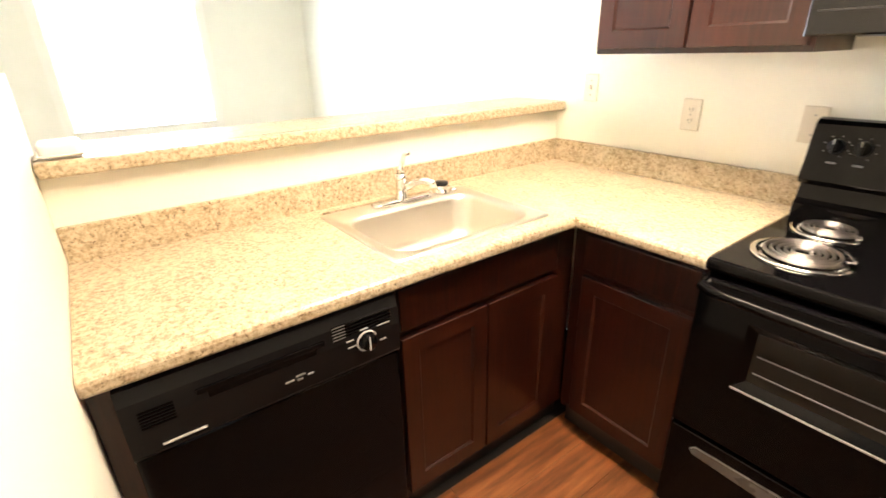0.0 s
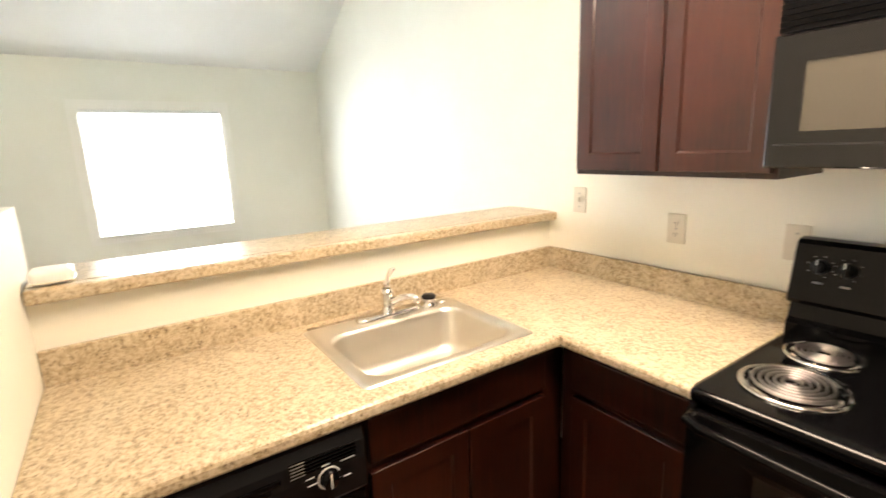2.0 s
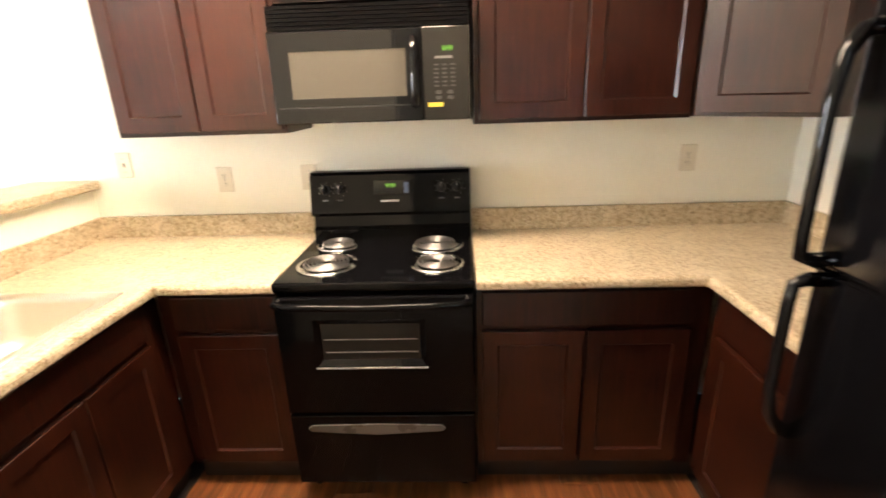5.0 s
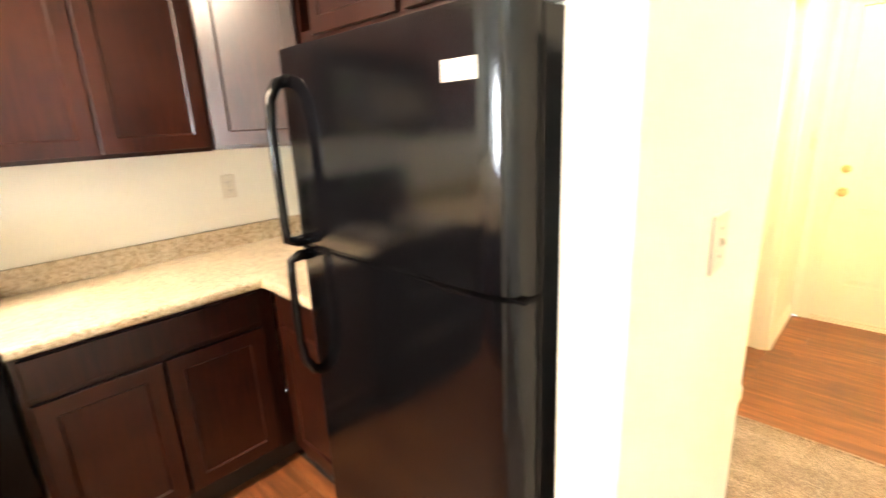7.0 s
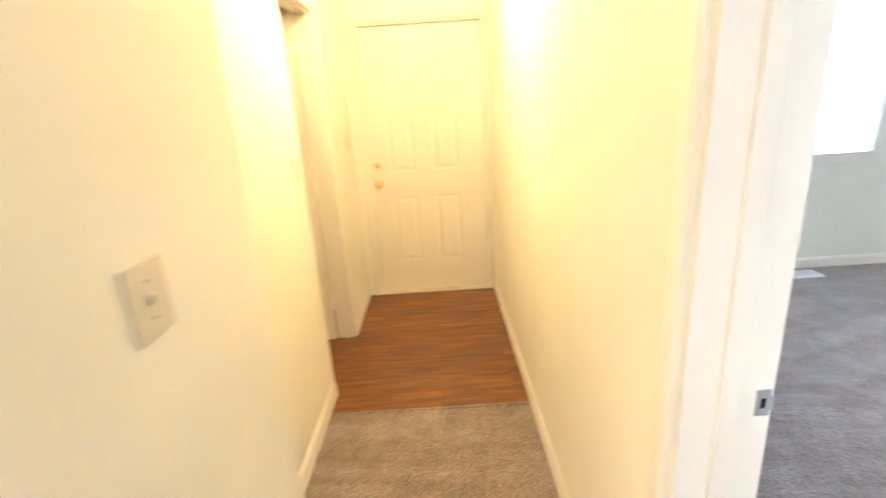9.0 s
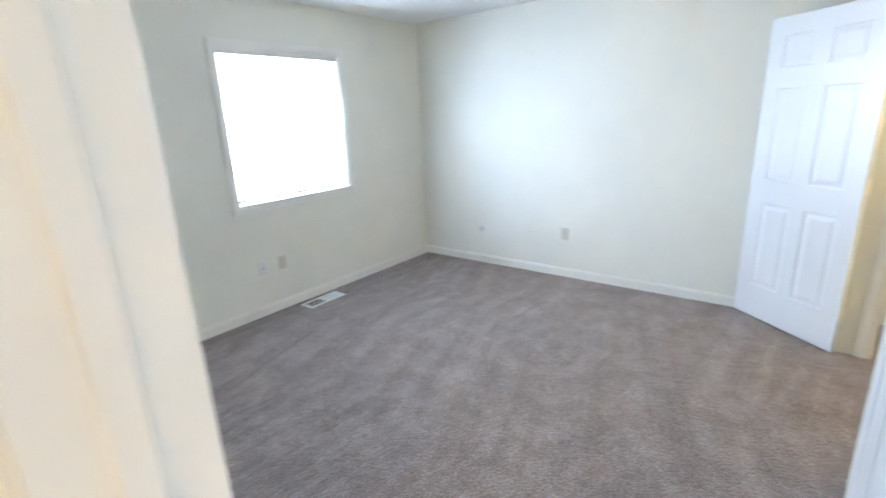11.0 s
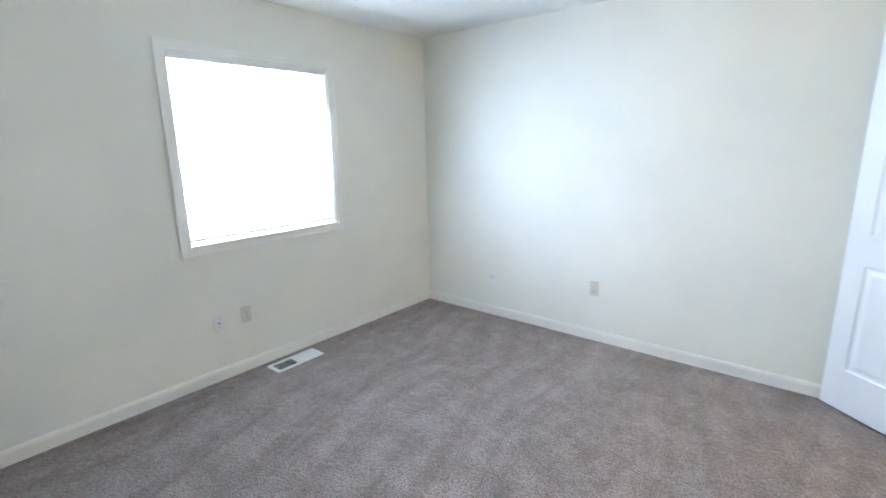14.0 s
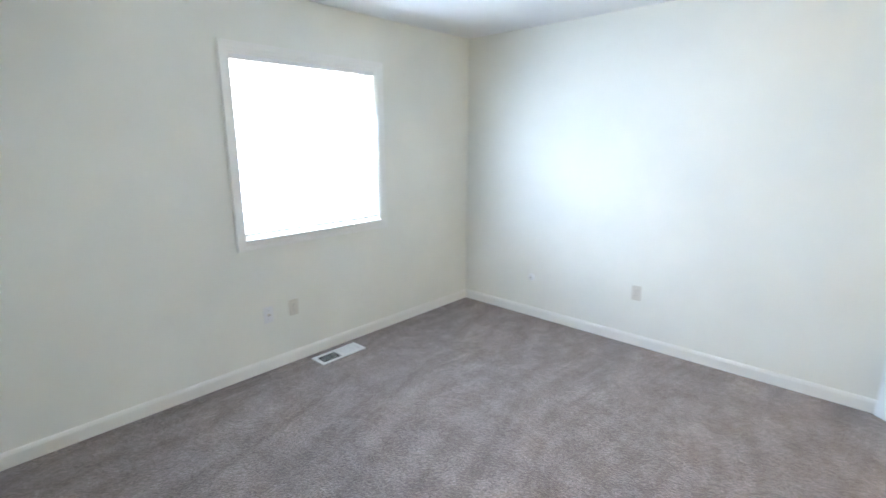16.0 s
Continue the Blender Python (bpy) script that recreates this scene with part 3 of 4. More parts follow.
def shaker(name, x0, x1, z0, z1, parent, rail=0.055, rec=0.008):
    """A framed front, 20 mm thick, its face at y -0.02."""
    d = part(name, ring((x0, x1, z0, z1), (x0 + rail, x1 - rail, z0 + rail, z1 - rail), -0.02, 0.0, 0.002), WOOD, parent)
    e = 0.006
    a, b, c, f = x0 + rail, x1 - rail, z0 + rail, z1 - rail
    lo = [[(a, -0.0195, c), (b, -0.0195, c), (b, -0.0195, f), (a, -0.0195, f)], [(a + e, -0.02 + rec, c + e), (b - e, -0.02 + rec, c + e), (b - e, -0.02 + rec, f - e), (a + e, -0.02 + rec, f - e)]]
    part("panel", loft(lo, (False, True)), WOOD, d)
    return d


def slab_front(name, x0, x1, z0, z1, parent):
    return part(name, box(x0, x1, -0.02, 0, z0, z1, 0.003), WOODH, parent)


def base_cabinet(m, w, fronts, label, depth=0.58, drawer=True):
    ob = thing("base_cabinet", m, label, "cabinet", "kitchen base cabinets")
    pieces("carcass_board", ((0, 0.018, 0.001, depth, 0.1, 0.874), (w - 0.018, w, 0.001, depth, 0.1, 0.874), (0.018, w - 0.018, depth - 0.012, depth, 0.1, 0.874), (0.018, w - 0.018, 0.02, depth - 0.012, 0.1, 0.118), (0.018, w - 0.018, 0.001, 0.02, 0.836, 0.874), (0.018, 0.045, 0.001, 0.02, 0.118, 0.836), (w - 0.045, w - 0.018, 0.001, 0.02, 0.118, 0.836), (0.045, w - 0.045, 0.001, 0.02, 0.69, 0.72)), WOOD, ob)
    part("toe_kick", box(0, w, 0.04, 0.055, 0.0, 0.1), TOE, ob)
    for a, b in fronts[0]:
        slab_front("drawer_front", a, b, 0.722, 0.85, ob)
    for a, b in fronts[1]:
        shaker("door", a, b, 0.125, 0.697, ob)
    return ob


def wall_cabinet(m, w, z0, z1, doors, label, depth=0.308):
    ob = thing("wall_cabinet", m, label, "cabinet", "kitchen wall cabinets")
    pieces("carcass_board", ((0, 0.016, 0.001, depth, z0, z1), (w - 0.016, w, 0.001, depth, z0, z1), (0.016, w - 0.016, 0.001, depth, z0 + 0.012, z0 + 0.028), (0.016, w - 0.016, 0.001, depth, z1 - 0.016, z1), (0.016, w - 0.016, depth - 0.01, depth, z0 + 0.028, z1 - 0.016), (0.016, w - 0.016, 0.001, 0.02, z0, z0 + 0.012), (0.016, w - 0.016, 0.001, 0.02, z0 + 0.028, z0 + 0.04)), WOOD, ob)
    for a, b in doors:
        shaker("door", a, b, z0 + 0.016, z1 - 0.016, ob)
    return ob


# base cabinets: fronts stand at 0.605 from the walls
base_cabinet(E_(0.585, -1.32), 0.66, (((0.02, 0.65),), ((0.02, 0.332), (0.338, 0.65))), "dark cherry sink base cabinet with a false drawer front")
base_cabinet(S(0.605, -0.585), 0.45, (((0.055, 0.435),), ((0.055, 0.435),)), "dark cherry base cabinet beside the stove")
base_cabinet(S(1.765, -0.585), 0.79, (((0.02, 0.76),), ((0.02, 0.385), (0.395, 0.76))), "dark cherry two-door base cabinet beside the stove")
base_cabinet(W_(2.593, -0.605), 0.585, (((0.06, 0.57),), ((0.06, 0.57),)), "dark cherry base cabinet beside the refrigerator")
panel = thing("end_panel", E_(0.605, YL + 0.002), "dark cherry end panel beside the dishwasher", "cabinet panel")
part("board", box(0, 0.05, 0, 0.58, 0.0, 0.874, 0.002), WOOD, panel)

filler = thing("corner_filler", S(0, 0), "dark cherry corner filler between base cabinets", "cabinet filler")
part("board", boxes((0.567, 0.585, -0.66, -0.566, 0.1, 0.874)), WOOD, filler)
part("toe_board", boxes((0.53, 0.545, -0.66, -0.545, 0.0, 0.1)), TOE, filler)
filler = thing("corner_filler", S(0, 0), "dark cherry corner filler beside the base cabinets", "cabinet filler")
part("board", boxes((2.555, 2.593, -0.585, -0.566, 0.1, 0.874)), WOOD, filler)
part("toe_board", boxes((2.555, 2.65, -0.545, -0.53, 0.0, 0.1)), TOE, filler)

# wall cabinets
wall_cabinet(S(0.417, -0.31), 0.655, 1.394, 2.16, ((0.012, 0.324), (0.331, 0.643)), "dark cherry two-door wall cabinet")
wall_cabinet(S(1.074, -0.31), 0.695, 1.835, 2.16, ((0.012, 0.344), (0.351, 0.683)), "short dark cherry wall cabinet above the microwave")
wall_cabinet(S(1.772, -0.31), 0.79, 1.405, 2.16, ((0.02, 0.394), (0.402, 0.778)), "dark cherry two-door wall cabinet")
corner = thing("corner_wall_cabinet", pose(2.566, -0.325, 0), "dark cherry diagonal corner wall cabinet", "cabinet", "kitchen wall cabinets")
part("body", prism([(0.0, 0.001), (0.0, 0.322), (0.604, 0.322), (0.604, -0.28), (0.28, -0.28)], "z", 1.41, 2.16), WOOD, corner)
cd = shaker("door", 0.015, 0.385, 1.424, 2.144, corner)
cd.matrix_basis = pose(0.004, -0.004, 0, 0, 0, -45)
wall_cabinet(W_(2.848, -0.615), 0.62, 1.80, 2.16, ((0.115, 0.60),), "dark cherry cabinet above the refrigerator")
wall_cabinet(W_(2.848, -1.238), 0.78, 1.80, 2.16, ((0.012, 0.385), (0.391, 0.773)), "dark cherry cabinet above the refrigerator")

# countertops
T0, T1, FR = 0.874, 0.914, 0.645


def edge_profile(back):
    pts = [(back, T0), (FR - 0.012, T0), (FR - 0.004, T0 + 0.003), (FR, T0 + 0.01), (FR, T1 - 0.014), (FR - 0.003, T1 - 0.006), (FR - 0.009, T1 - 0.0015), (FR - 0.018, T1), (back, T1)]
    return pts


def countertop_left():
    ob = thing("countertop", S(0, 0), "speckled beige granite-look laminate countertop with a sink cutout", "countertop")
    part("front_edge", prism(edge_profile(0.565), "y", YL + 0.002, -FR), LAM, ob)
    part("front_edge", prism([(-u, v) for u, v in edge_profile(0.565)], "x", FR, 1.058), LAM, ob)
    for row in ((0.02, 0.06, YL + 0.002, -0.02), (0.06, 0.565, YL + 0.002, -1.265), (0.06, 0.565, -0.715, -0.02), (0.565, FR, -FR, -0.565), (0.565, 1.058, -0.565, -0.02)):
        part("top", box(*row, T0, T1), LAM, ob)
    # narrow rim in front of the bowl
    part("top", box(0.545, 0.565, -1.265, -0.715, T0, T1), LAM, ob)
    part("backsplash", boxes((0.001, 0.02, YL + 0.002, -0.001, T0, 1.014), (0.02, 1.058, -0.02, -0.001, T0, 1.014), r=0.003), LAM, ob)
    return ob


def countertop_right():
    ob = thing("countertop", S(0, 0), "speckled beige granite-look laminate countertop in an L shape", "countertop")
    part("front_edge", prism([(-u, v) for u, v in edge_profile(0.565)], "x", 1.764, KE - FR), LAM, ob)
    part("front_edge", prism([(KE - u, v) for u, v in edge_profile(0.56)], "y", -1.194, -FR), LAM, ob)
    for row in ((1.764, KE - FR, -0.565, -0.02), (KE - FR, KE - 0.56, -FR, -0.02), (KE - 0.56, KE - 0.02, -1.194, -0.02)):
        part("top", box(*row, T0, T1), LAM, ob)
    part("backsplash", boxes((1.764, KE - 0.001, -0.02, -0.001, T0, 1.014), (KE - 0.02, KE - 0.001, -1.194, -0.02, T0, 1.014), r=0.003), LAM, ob)
    return ob


countertop_left()
countertop_right()
bar = thing("bar_top", S(0, 0), "raised speckled laminate bar ledge on the half wall", "bar counter")
part("ledge", box(-0.262, 0.0, YL + 0.003, -0.002, 1.150, 1.189), LAM, bar)
part("front_edge", box(0.0, 0.05, YL + 0.003, -0.002, 1.148, 1.189, 0.009, 3), LAM, bar)
part("back_edge", box(-0.285, -0.262, YL + 0.003, -0.002, 1.148, 1.189, 0.009, 3), LAM, bar)


def rr3(x0, x1, y0, y1, r, z):
    return [(u, v, z) for u, v in round_rect(x1 - x0, y1 - y0, r, 6, (x0 + x1) / 2, (y0 + y1) / 2)]


def sink():
    ob = thing("kitchen_sink", S(0, 0), "stainless steel single-bowl sink dropped into the countertop", "sink")
    X0, X1, Y0, Y1 = 0.09, 0.58, -1.289, -0.69
    x0, x1, y0, y1 = 0.185, 0.54, -1.245, -0.735
    z = T1
    loops = [rr3(X0, X1, Y0, Y1, 0.02, z + 0.0005), rr3(X0 + 0.002, X1 - 0.002, Y0 + 0.002, Y1 - 0.002, 0.02, z + 0.004), rr3(X0 + 0.012, X1 - 0.012, Y0 + 0.012, Y1 - 0.012, 0.02, z + 0.0055), rr3(X0 + 0.02, X1 - 0.02, Y0 + 0.02, Y1 - 0.02, 0.02, z + 0.003)]
    loops += [rr3(x0 - 0.008, x1 + 0.008, y0 - 0.008, y1 + 0.008, 0.075, z + 0.003), rr3(x0, x1, y0, y1, 0.07, z - 0.003), rr3(x0 + 0.005, x1 - 0.005, y0 + 0.005, y1 - 0.005, 0.068, z - 0.015)]
    loops += [rr3(x0 + 0.018, x1 - 0.018, y0 + 0.018, y1 - 0.018, 0.065, z - 0.12), rr3(x0 + 0.03, x1 - 0.03, y0 + 0.03, y1 - 0.03, 0.06, z - 0.15), rr3(x0 + 0.055, x1 - 0.055, y0 + 0.055, y1 - 0.055, 0.05, z - 0.162), rr3(x0 + 0.15, x1 - 0.15, y0 + 0.2, y1 - 0.2, 0.03, z - 0.166)]
    part("bowl", loft(loops, (False, True)), STEEL, ob, "", True)
    part("drain", lathe([(0.045, 0.0), (0.045, 0.004), (0.034, 0.005), (0.03, 0.001), (0.0, 0.001)], 24, (0.34, -0.972, z - 0.166)), CHROME, ob, "chrome drain", True)
    return ob


sink()
faucet = thing("faucet", pose(0.135, -0.985, T1 + 0.004), "chrome single-lever kitchen faucet on the sink deck", "faucet")
part("base_plate", loft([[(u, v, zz) for u, v in round_rect(0.056 - e, 0.25 - e, 0.027 - e / 2)] for e, zz in ((0, 0), (0, 0.008), (0.01, 0.014), (0.03, 0.016))]), CHROME, faucet, "", True)
part("body", lathe([(0.027, 0.012), (0.026, 0.02), (0.022, 0.03), (0.021, 0.07), (0.023, 0.085), (0.02, 0.1), (0.0, 0.104)], 24), CHROME, faucet, "", True)
part("spout", sweep([(0.005, 0, 0.045), (0.03, 0.012, 0.062), (0.058, 0.024, 0.078), (0.085, 0.035, 0.087), (0.105, 0.043, 0.088), (0.12, 0.049, 0.083), (0.124, 0.051, 0.07)], [0.014, 0.013, 0.0115, 0.011, 0.012, 0.0135, 0.0135], 14), CHROME, faucet, "", True)
part("lever", sweep([(0, 0, 0.095), (0.0, 0.002, 0.12), (0.004, 0.006, 0.145), (0.014, 0.012, 0.168), (0.03, 0.02, 0.178)], [0.016, 0.012, 0.009, 0.009, 0.007], 12, flat=0.7), CHROME, faucet, "", True)
stopper = thing("sink_stopper", pose(0.137, -0.81, T1 + 0.004), "chrome basket stopper with black rubber top on the sink deck", "sink stopper")
part("basket", lathe([(0.0, 0), (0.034, 0.0), (0.036, 0.006), (0.026, 0.012), (0.024, 0.026), (0.028, 0.03), (0.0, 0.031)], 24), CHROME, stopper, "", True)
part("rubber_cap", lathe([(0.026, 0.031), (0.029, 0.037), (0.024, 0.044), (0.0, 0.046)], 24), BPLAST, stopper, "black rubber cap", True)
hole = thing("hole_cover", pose(0.137, -0.752, T1 + 0.004), "small chrome cap on the sink deck", "hole cover")
part("cap", lathe([(0.0, 0), (0.016, 0), (0.015, 0.006), (0.0, 0.009)], 20), CHROME, hole, "", True)
block = thing("rounded_block", pose(-0.01, YL + 0.062, 1.189), "small rounded cream plastic box on the bar ledge", "box")
part("shell", box(-0.035, 0.04, -0.045, 0.05, 0.0, 0.045, 0.016, 4), WPLATE, block, "", True)
part("band", box(-0.037, 0.042, -0.047, 0.052, 0.008, 0.012, 0.002), PLATE, block)


def dishwasher():
    ob = thing("dishwasher", E_(0.615, -1.929), "black built-in dishwasher with a dial", "dishwasher")
    w = 0.602
    part("tub", box(0.003, w - 0.003, 0.012, 0.56, 0.1, 0.868), BPLAST, ob)
    part("door", box(0.003, w - 0.003, -0.02, 0.012, 0.115, 0.70, 0.006), BLACK, ob)
    prof = [(0.012, 0.703), (-0.024, 0.703), (-0.03, 0.712), (-0.034, 0.79), (-0.03, 0.835), (-0.018, 0.862), (0.012, 0.862)]
    cp = part("control_panel", prism(prof, "x", 0.003, w - 0.003), BPLAST, ob)
    part("pocket_handle", boxes((0.13, 0.40, -0.0365, -0.030, 0.805, 0.818), (0.15, 0.38, -0.034, -0.028, 0.788, 0.805), r=0.002), BLACK, cp)
    for k in range(5):
        part("vent_slot", box(0.42, 0.575, -0.0350, -0.030, 0.806 + 0.008 * k, 0.8085 + 0.008 * k), BLACK, cp)
        part("vent_mark", box(0.42, 0.452, -0.0356, -0.034, 0.806 + 0.008 * k, 0.8082 + 0.008 * k), GREY, cp)
    for k in range(6):
        part("vent_slot", box(0.03, 0.09, -0.0352, -0.03, 0.775 + 0.007 * k, 0.778 + 0.007 * k), BLACK, cp)
    knob = part("dial", rod((0.505, -0.032, 0.775), (0.505, -0.052, 0.775), 0.023, 0.02, 28), BLACK, cp, "", True)
    bm = bmesh.new()
    sweep([(0.505 + 0.026 * math.cos(radians(a)), -0.036, 0.775 + 0.026 * math.sin(radians(a))) for a in range(20, 341, 16)], 0.0022, 6, bm)
    part("dial_ring", bm, SILVER, knob)
    part("pointer", box(0.5035, 0.5065, -0.0535, -0.051, 0.757, 0.793), SILVER, knob)
    for x, z, l in ((0.452, 0.79, 0.02), (0.455, 0.772, 0.024), (0.535, 0.803, 0.035), (0.54, 0.76, 0.018), (0.49, 0.808, 0.02)):
        part("marking", box(x, x + l, -0.0352, -0.033, z, z + 0.0022), SILVER, cp)
    for x, z, l in ((0.30, 0.745, 0.02), (0.325, 0.752, 0.022), (0.352, 0.745, 0.014), (0.327, 0.741, 0.014)):
        part("button_mark", box(x, x + l, -0.0345, -0.031, z, z + 0.0045, 0.001), GREY, cp)
    part("name_plate", box(0.055, 0.135, -0.034, -0.031, 0.7225, 0.728, 0.001), SILVER, cp, "silver name plate")
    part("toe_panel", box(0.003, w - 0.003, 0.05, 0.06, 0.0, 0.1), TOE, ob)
    return ob


dishwasher()


def burner(parent, x, y, r):
    b = part("drip_pan", lathe([(r, 0.0), (r, 0.005), (r - 0.008, 0.006), (r - 0.016, 0.002), (r * 0.5, -0.006), (0.012, -0.008), (0.0, -0.008)], 40, (x, y, 0.919)), CHROME, parent, "chrome drip pan", True)
    turns = 5 if r > 0.11 else 4
    pts, n = [], turns * 22
    for k in range(n):
        a = 2 * math.pi * k / 22
        rr = 0.016 + (r - 0.040) * k / n
        pts.append((x + rr * math.cos(a), y + rr * math.sin(a), 0.929))
    part("coil", sweep(pts, 0.0048, 7), COIL, b, "dark heating coil", True)
    part("coil_support", boxes((x - r + 0.02, x + r - 0.02, y - 0.0015, y + 0.0015, 0.917, 0.9245), (x - 0.0015, x + 0.0015, y - r + 0.02, y + r - 0.02, 0.917, 0.9245)), CHROME, b)


def stove():
    w = 0.72
    ob = thing("electric_stove", S(1.061, -0.655) @ Matrix.Diagonal((0.972, 1, 1, 1)), "black freestanding electric coil stove", "stove")
    part("body", box(0.004, w - 0.004, 0.03, 0.64, 0.04, 0.884, 0.004), BLACK, ob)
    for x in (0.05, w - 0.05):
        for y in (0.08, 0.58):
            part("foot", rod((x, y, 0), (x, y, 0.04), 0.018), BPLAST, ob)
    top = part("cooktop", box(0.0, w, -0.005, 0.645, 0.884, 0.919, 0.012, 4), BLACK, ob, "black enamel cooktop", False)
    for x, y, r in ((0.155, 0.185, 0.118), (0.14, 0.43, 0.096), (0.58, 0.175, 0.102), (0.565, 0.405, 0.118)):
        burner(top, x, y, r)
    prof = [(0.535, 0.915), (0.535, 0.955), (0.55, 0.97), (0.56, 1.012), (0.53, 1.022), (0.52, 1.035), (0.528, 1.06), (0.556, 1.195), (0.57, 1.207), (0.6, 1.21), (0.645, 1.205), (0.645, 0.915)]
    bg = part("backguard", prism(prof, "x", 0.002, w - 0.002), BLACK, ob)
    # things on the sloping control face
    face = thing("x", pose(0, 0.524, 1.05, -11, 0, 0), "", "")
    m = face.matrix_world.copy()
    bpy.data.objects.remove(face)

    def on(name, bm, mat, label="", smooth=False):
        bm.transform(m)
        return part(name, bm, mat, bg, label, smooth)

    for x in (0.07, 0.135, 0.59, 0.66):
        k = on("knob", rod((x, -0.001, 0.088), (x, -0.022, 0.088), 0.022, 0.018, 24), BPLAST, "black control knob", True)
        on("knob_grip", box(x - 0.005, x + 0.005, -0.034, -0.02, 0.068, 0.108, 0.003), BPLAST)
        on("pointer", box(x - 0.0015, x + 0.0015, -0.0352, -0.033, 0.092, 0.107), SILVER)
        for a in range(0, 300, 45):
            ang = radians(a - 60)
            px, pz = x + 0.031 * math.cos(ang), 0.088 + 0.031 * math.sin(ang)
            on("marking", box(px - 0.0025, px + 0.0025, -0.0012, 0.0006, pz - 0.0012, pz + 0.0012), GREY)
        on("marking", box(x - 0.012, x + 0.012, -0.0012, 0.0006, 0.038, 0.044), GREY)
    on("clock_panel", box(0.29, 0.45, -0.003, 0.001, 0.062, 0.122, 0.002), BGLASS, "dark clock panel")
    for x in (0.346, 0.356, 0.368, 0.378):
        bm = boxes((x, x + 0.005, -0.0042, -0.003, 0.1065, 0.108), (x, x + 0.005, -0.0042, -0.003, 0.100, 0.1015), (x, x + 0.005, -0.0042, -0.003, 0.0935, 0.095), (x + 0.005, x + 0.0065, -0.0042, -0.003, 0.095, 0.1065), (x - 0.0015, x, -0.0042, -0.003, 0.1015, 0.1065))
        on("clock_digit", bm, LED, "lit green clock digit")
    for k in range(4):
        on("clock_button", box(0.30 + 0.03 * k, 0.322 + 0.03 * k, -0.0045, -0.002, 0.068, 0.08, 0.001), BPLAST)
    on("clock_window", box(0.425, 0.445, -0.0045, -0.002, 0.066, 0.112, 0.001), gloss("blue_grey_glass", (0.12, 0.17, 0.3), 0.15))
    on("name_plate", box(0.32, 0.40, -0.002, 0.001, 0.03, 0.038, 0.0008), SILVER, "silver name plate")
    # oven door
    z0, z1 = 0.408, 0.872
    wx0, wx1, wz0, wz1 = 0.139, 0.541, 0.605, 0.79
    door = part("oven_door", ring((0.006, w - 0.006, z0, z1), (wx0, wx1, wz0, wz1), -0.02, 0.03, 0.005), BLACK, ob)
    e = 0.022
    part("window_bezel", loft([[(wx0, -0.021, wz0), (wx1, -0.021, wz0), (wx1, -0.021, wz1), (wx0, -0.021, wz1)], [(wx0 + e, -0.006, wz0 + e), (wx1 - e, -0.006, wz0 + e), (wx1 - e, -0.006, wz1 - e), (wx0 + e, -0.006, wz1 - e)]], (False, False)), BLACK, door)
    part("oven_window", box(wx0 + e, wx1 - e, -0.0055, 0.0, wz0 + e, wz1 - e), BGLASS, door, "dark oven window glass")
    part("window_trim", boxes((wx0 - 0.004, wx1 + 0.004, -0.0235, -0.02, wz0 - 0.006, wz0 - 0.002)), SILVER, door)
    for k in range(2):
        part("oven_rack", box(wx0 + e + 0.01, wx1 - e - 0.01, -0.0075, -0.0055, wz0 + 0.05 + 0.05 * k, wz0 + 0.053 + 0.05 * k), GREY, door)
    hz = 0.862
    part("handle", sweep([(0.02, -0.02, hz), (0.025, -0.05, hz), (0.06, -0.062, hz - 0.004), (w / 2, -0.07, hz - 0.006), (w - 0.06, -0.062, hz - 0.004), (w - 0.025, -0.05, hz), (w - 0.02, -0.02, hz)], [0.014, 0.014, 0.013, 0.0125, 0.013, 0.014, 0.014], 12), BLACK, door, "", True)
    # drawer
    dr = part("drawer", box(0.006, w - 0.006, -0.018, 0.03, 0.085, 0.398, 0.006), BLACK, ob)
    part("drawer_pull", prism([(0.075, 0.345), (0.085, 0.333), (0.34, 0.318), (0.59, 0.333), (0.6, 0.345), (0.585, 0.357), (0.34, 0.362), (0.09, 0.357)], "y", -0.026, -0.0175), gloss("grey_pull", (0.1, 0.095, 0.085), 0.25), dr, "grey recessed drawer pull")
    return ob


stove()


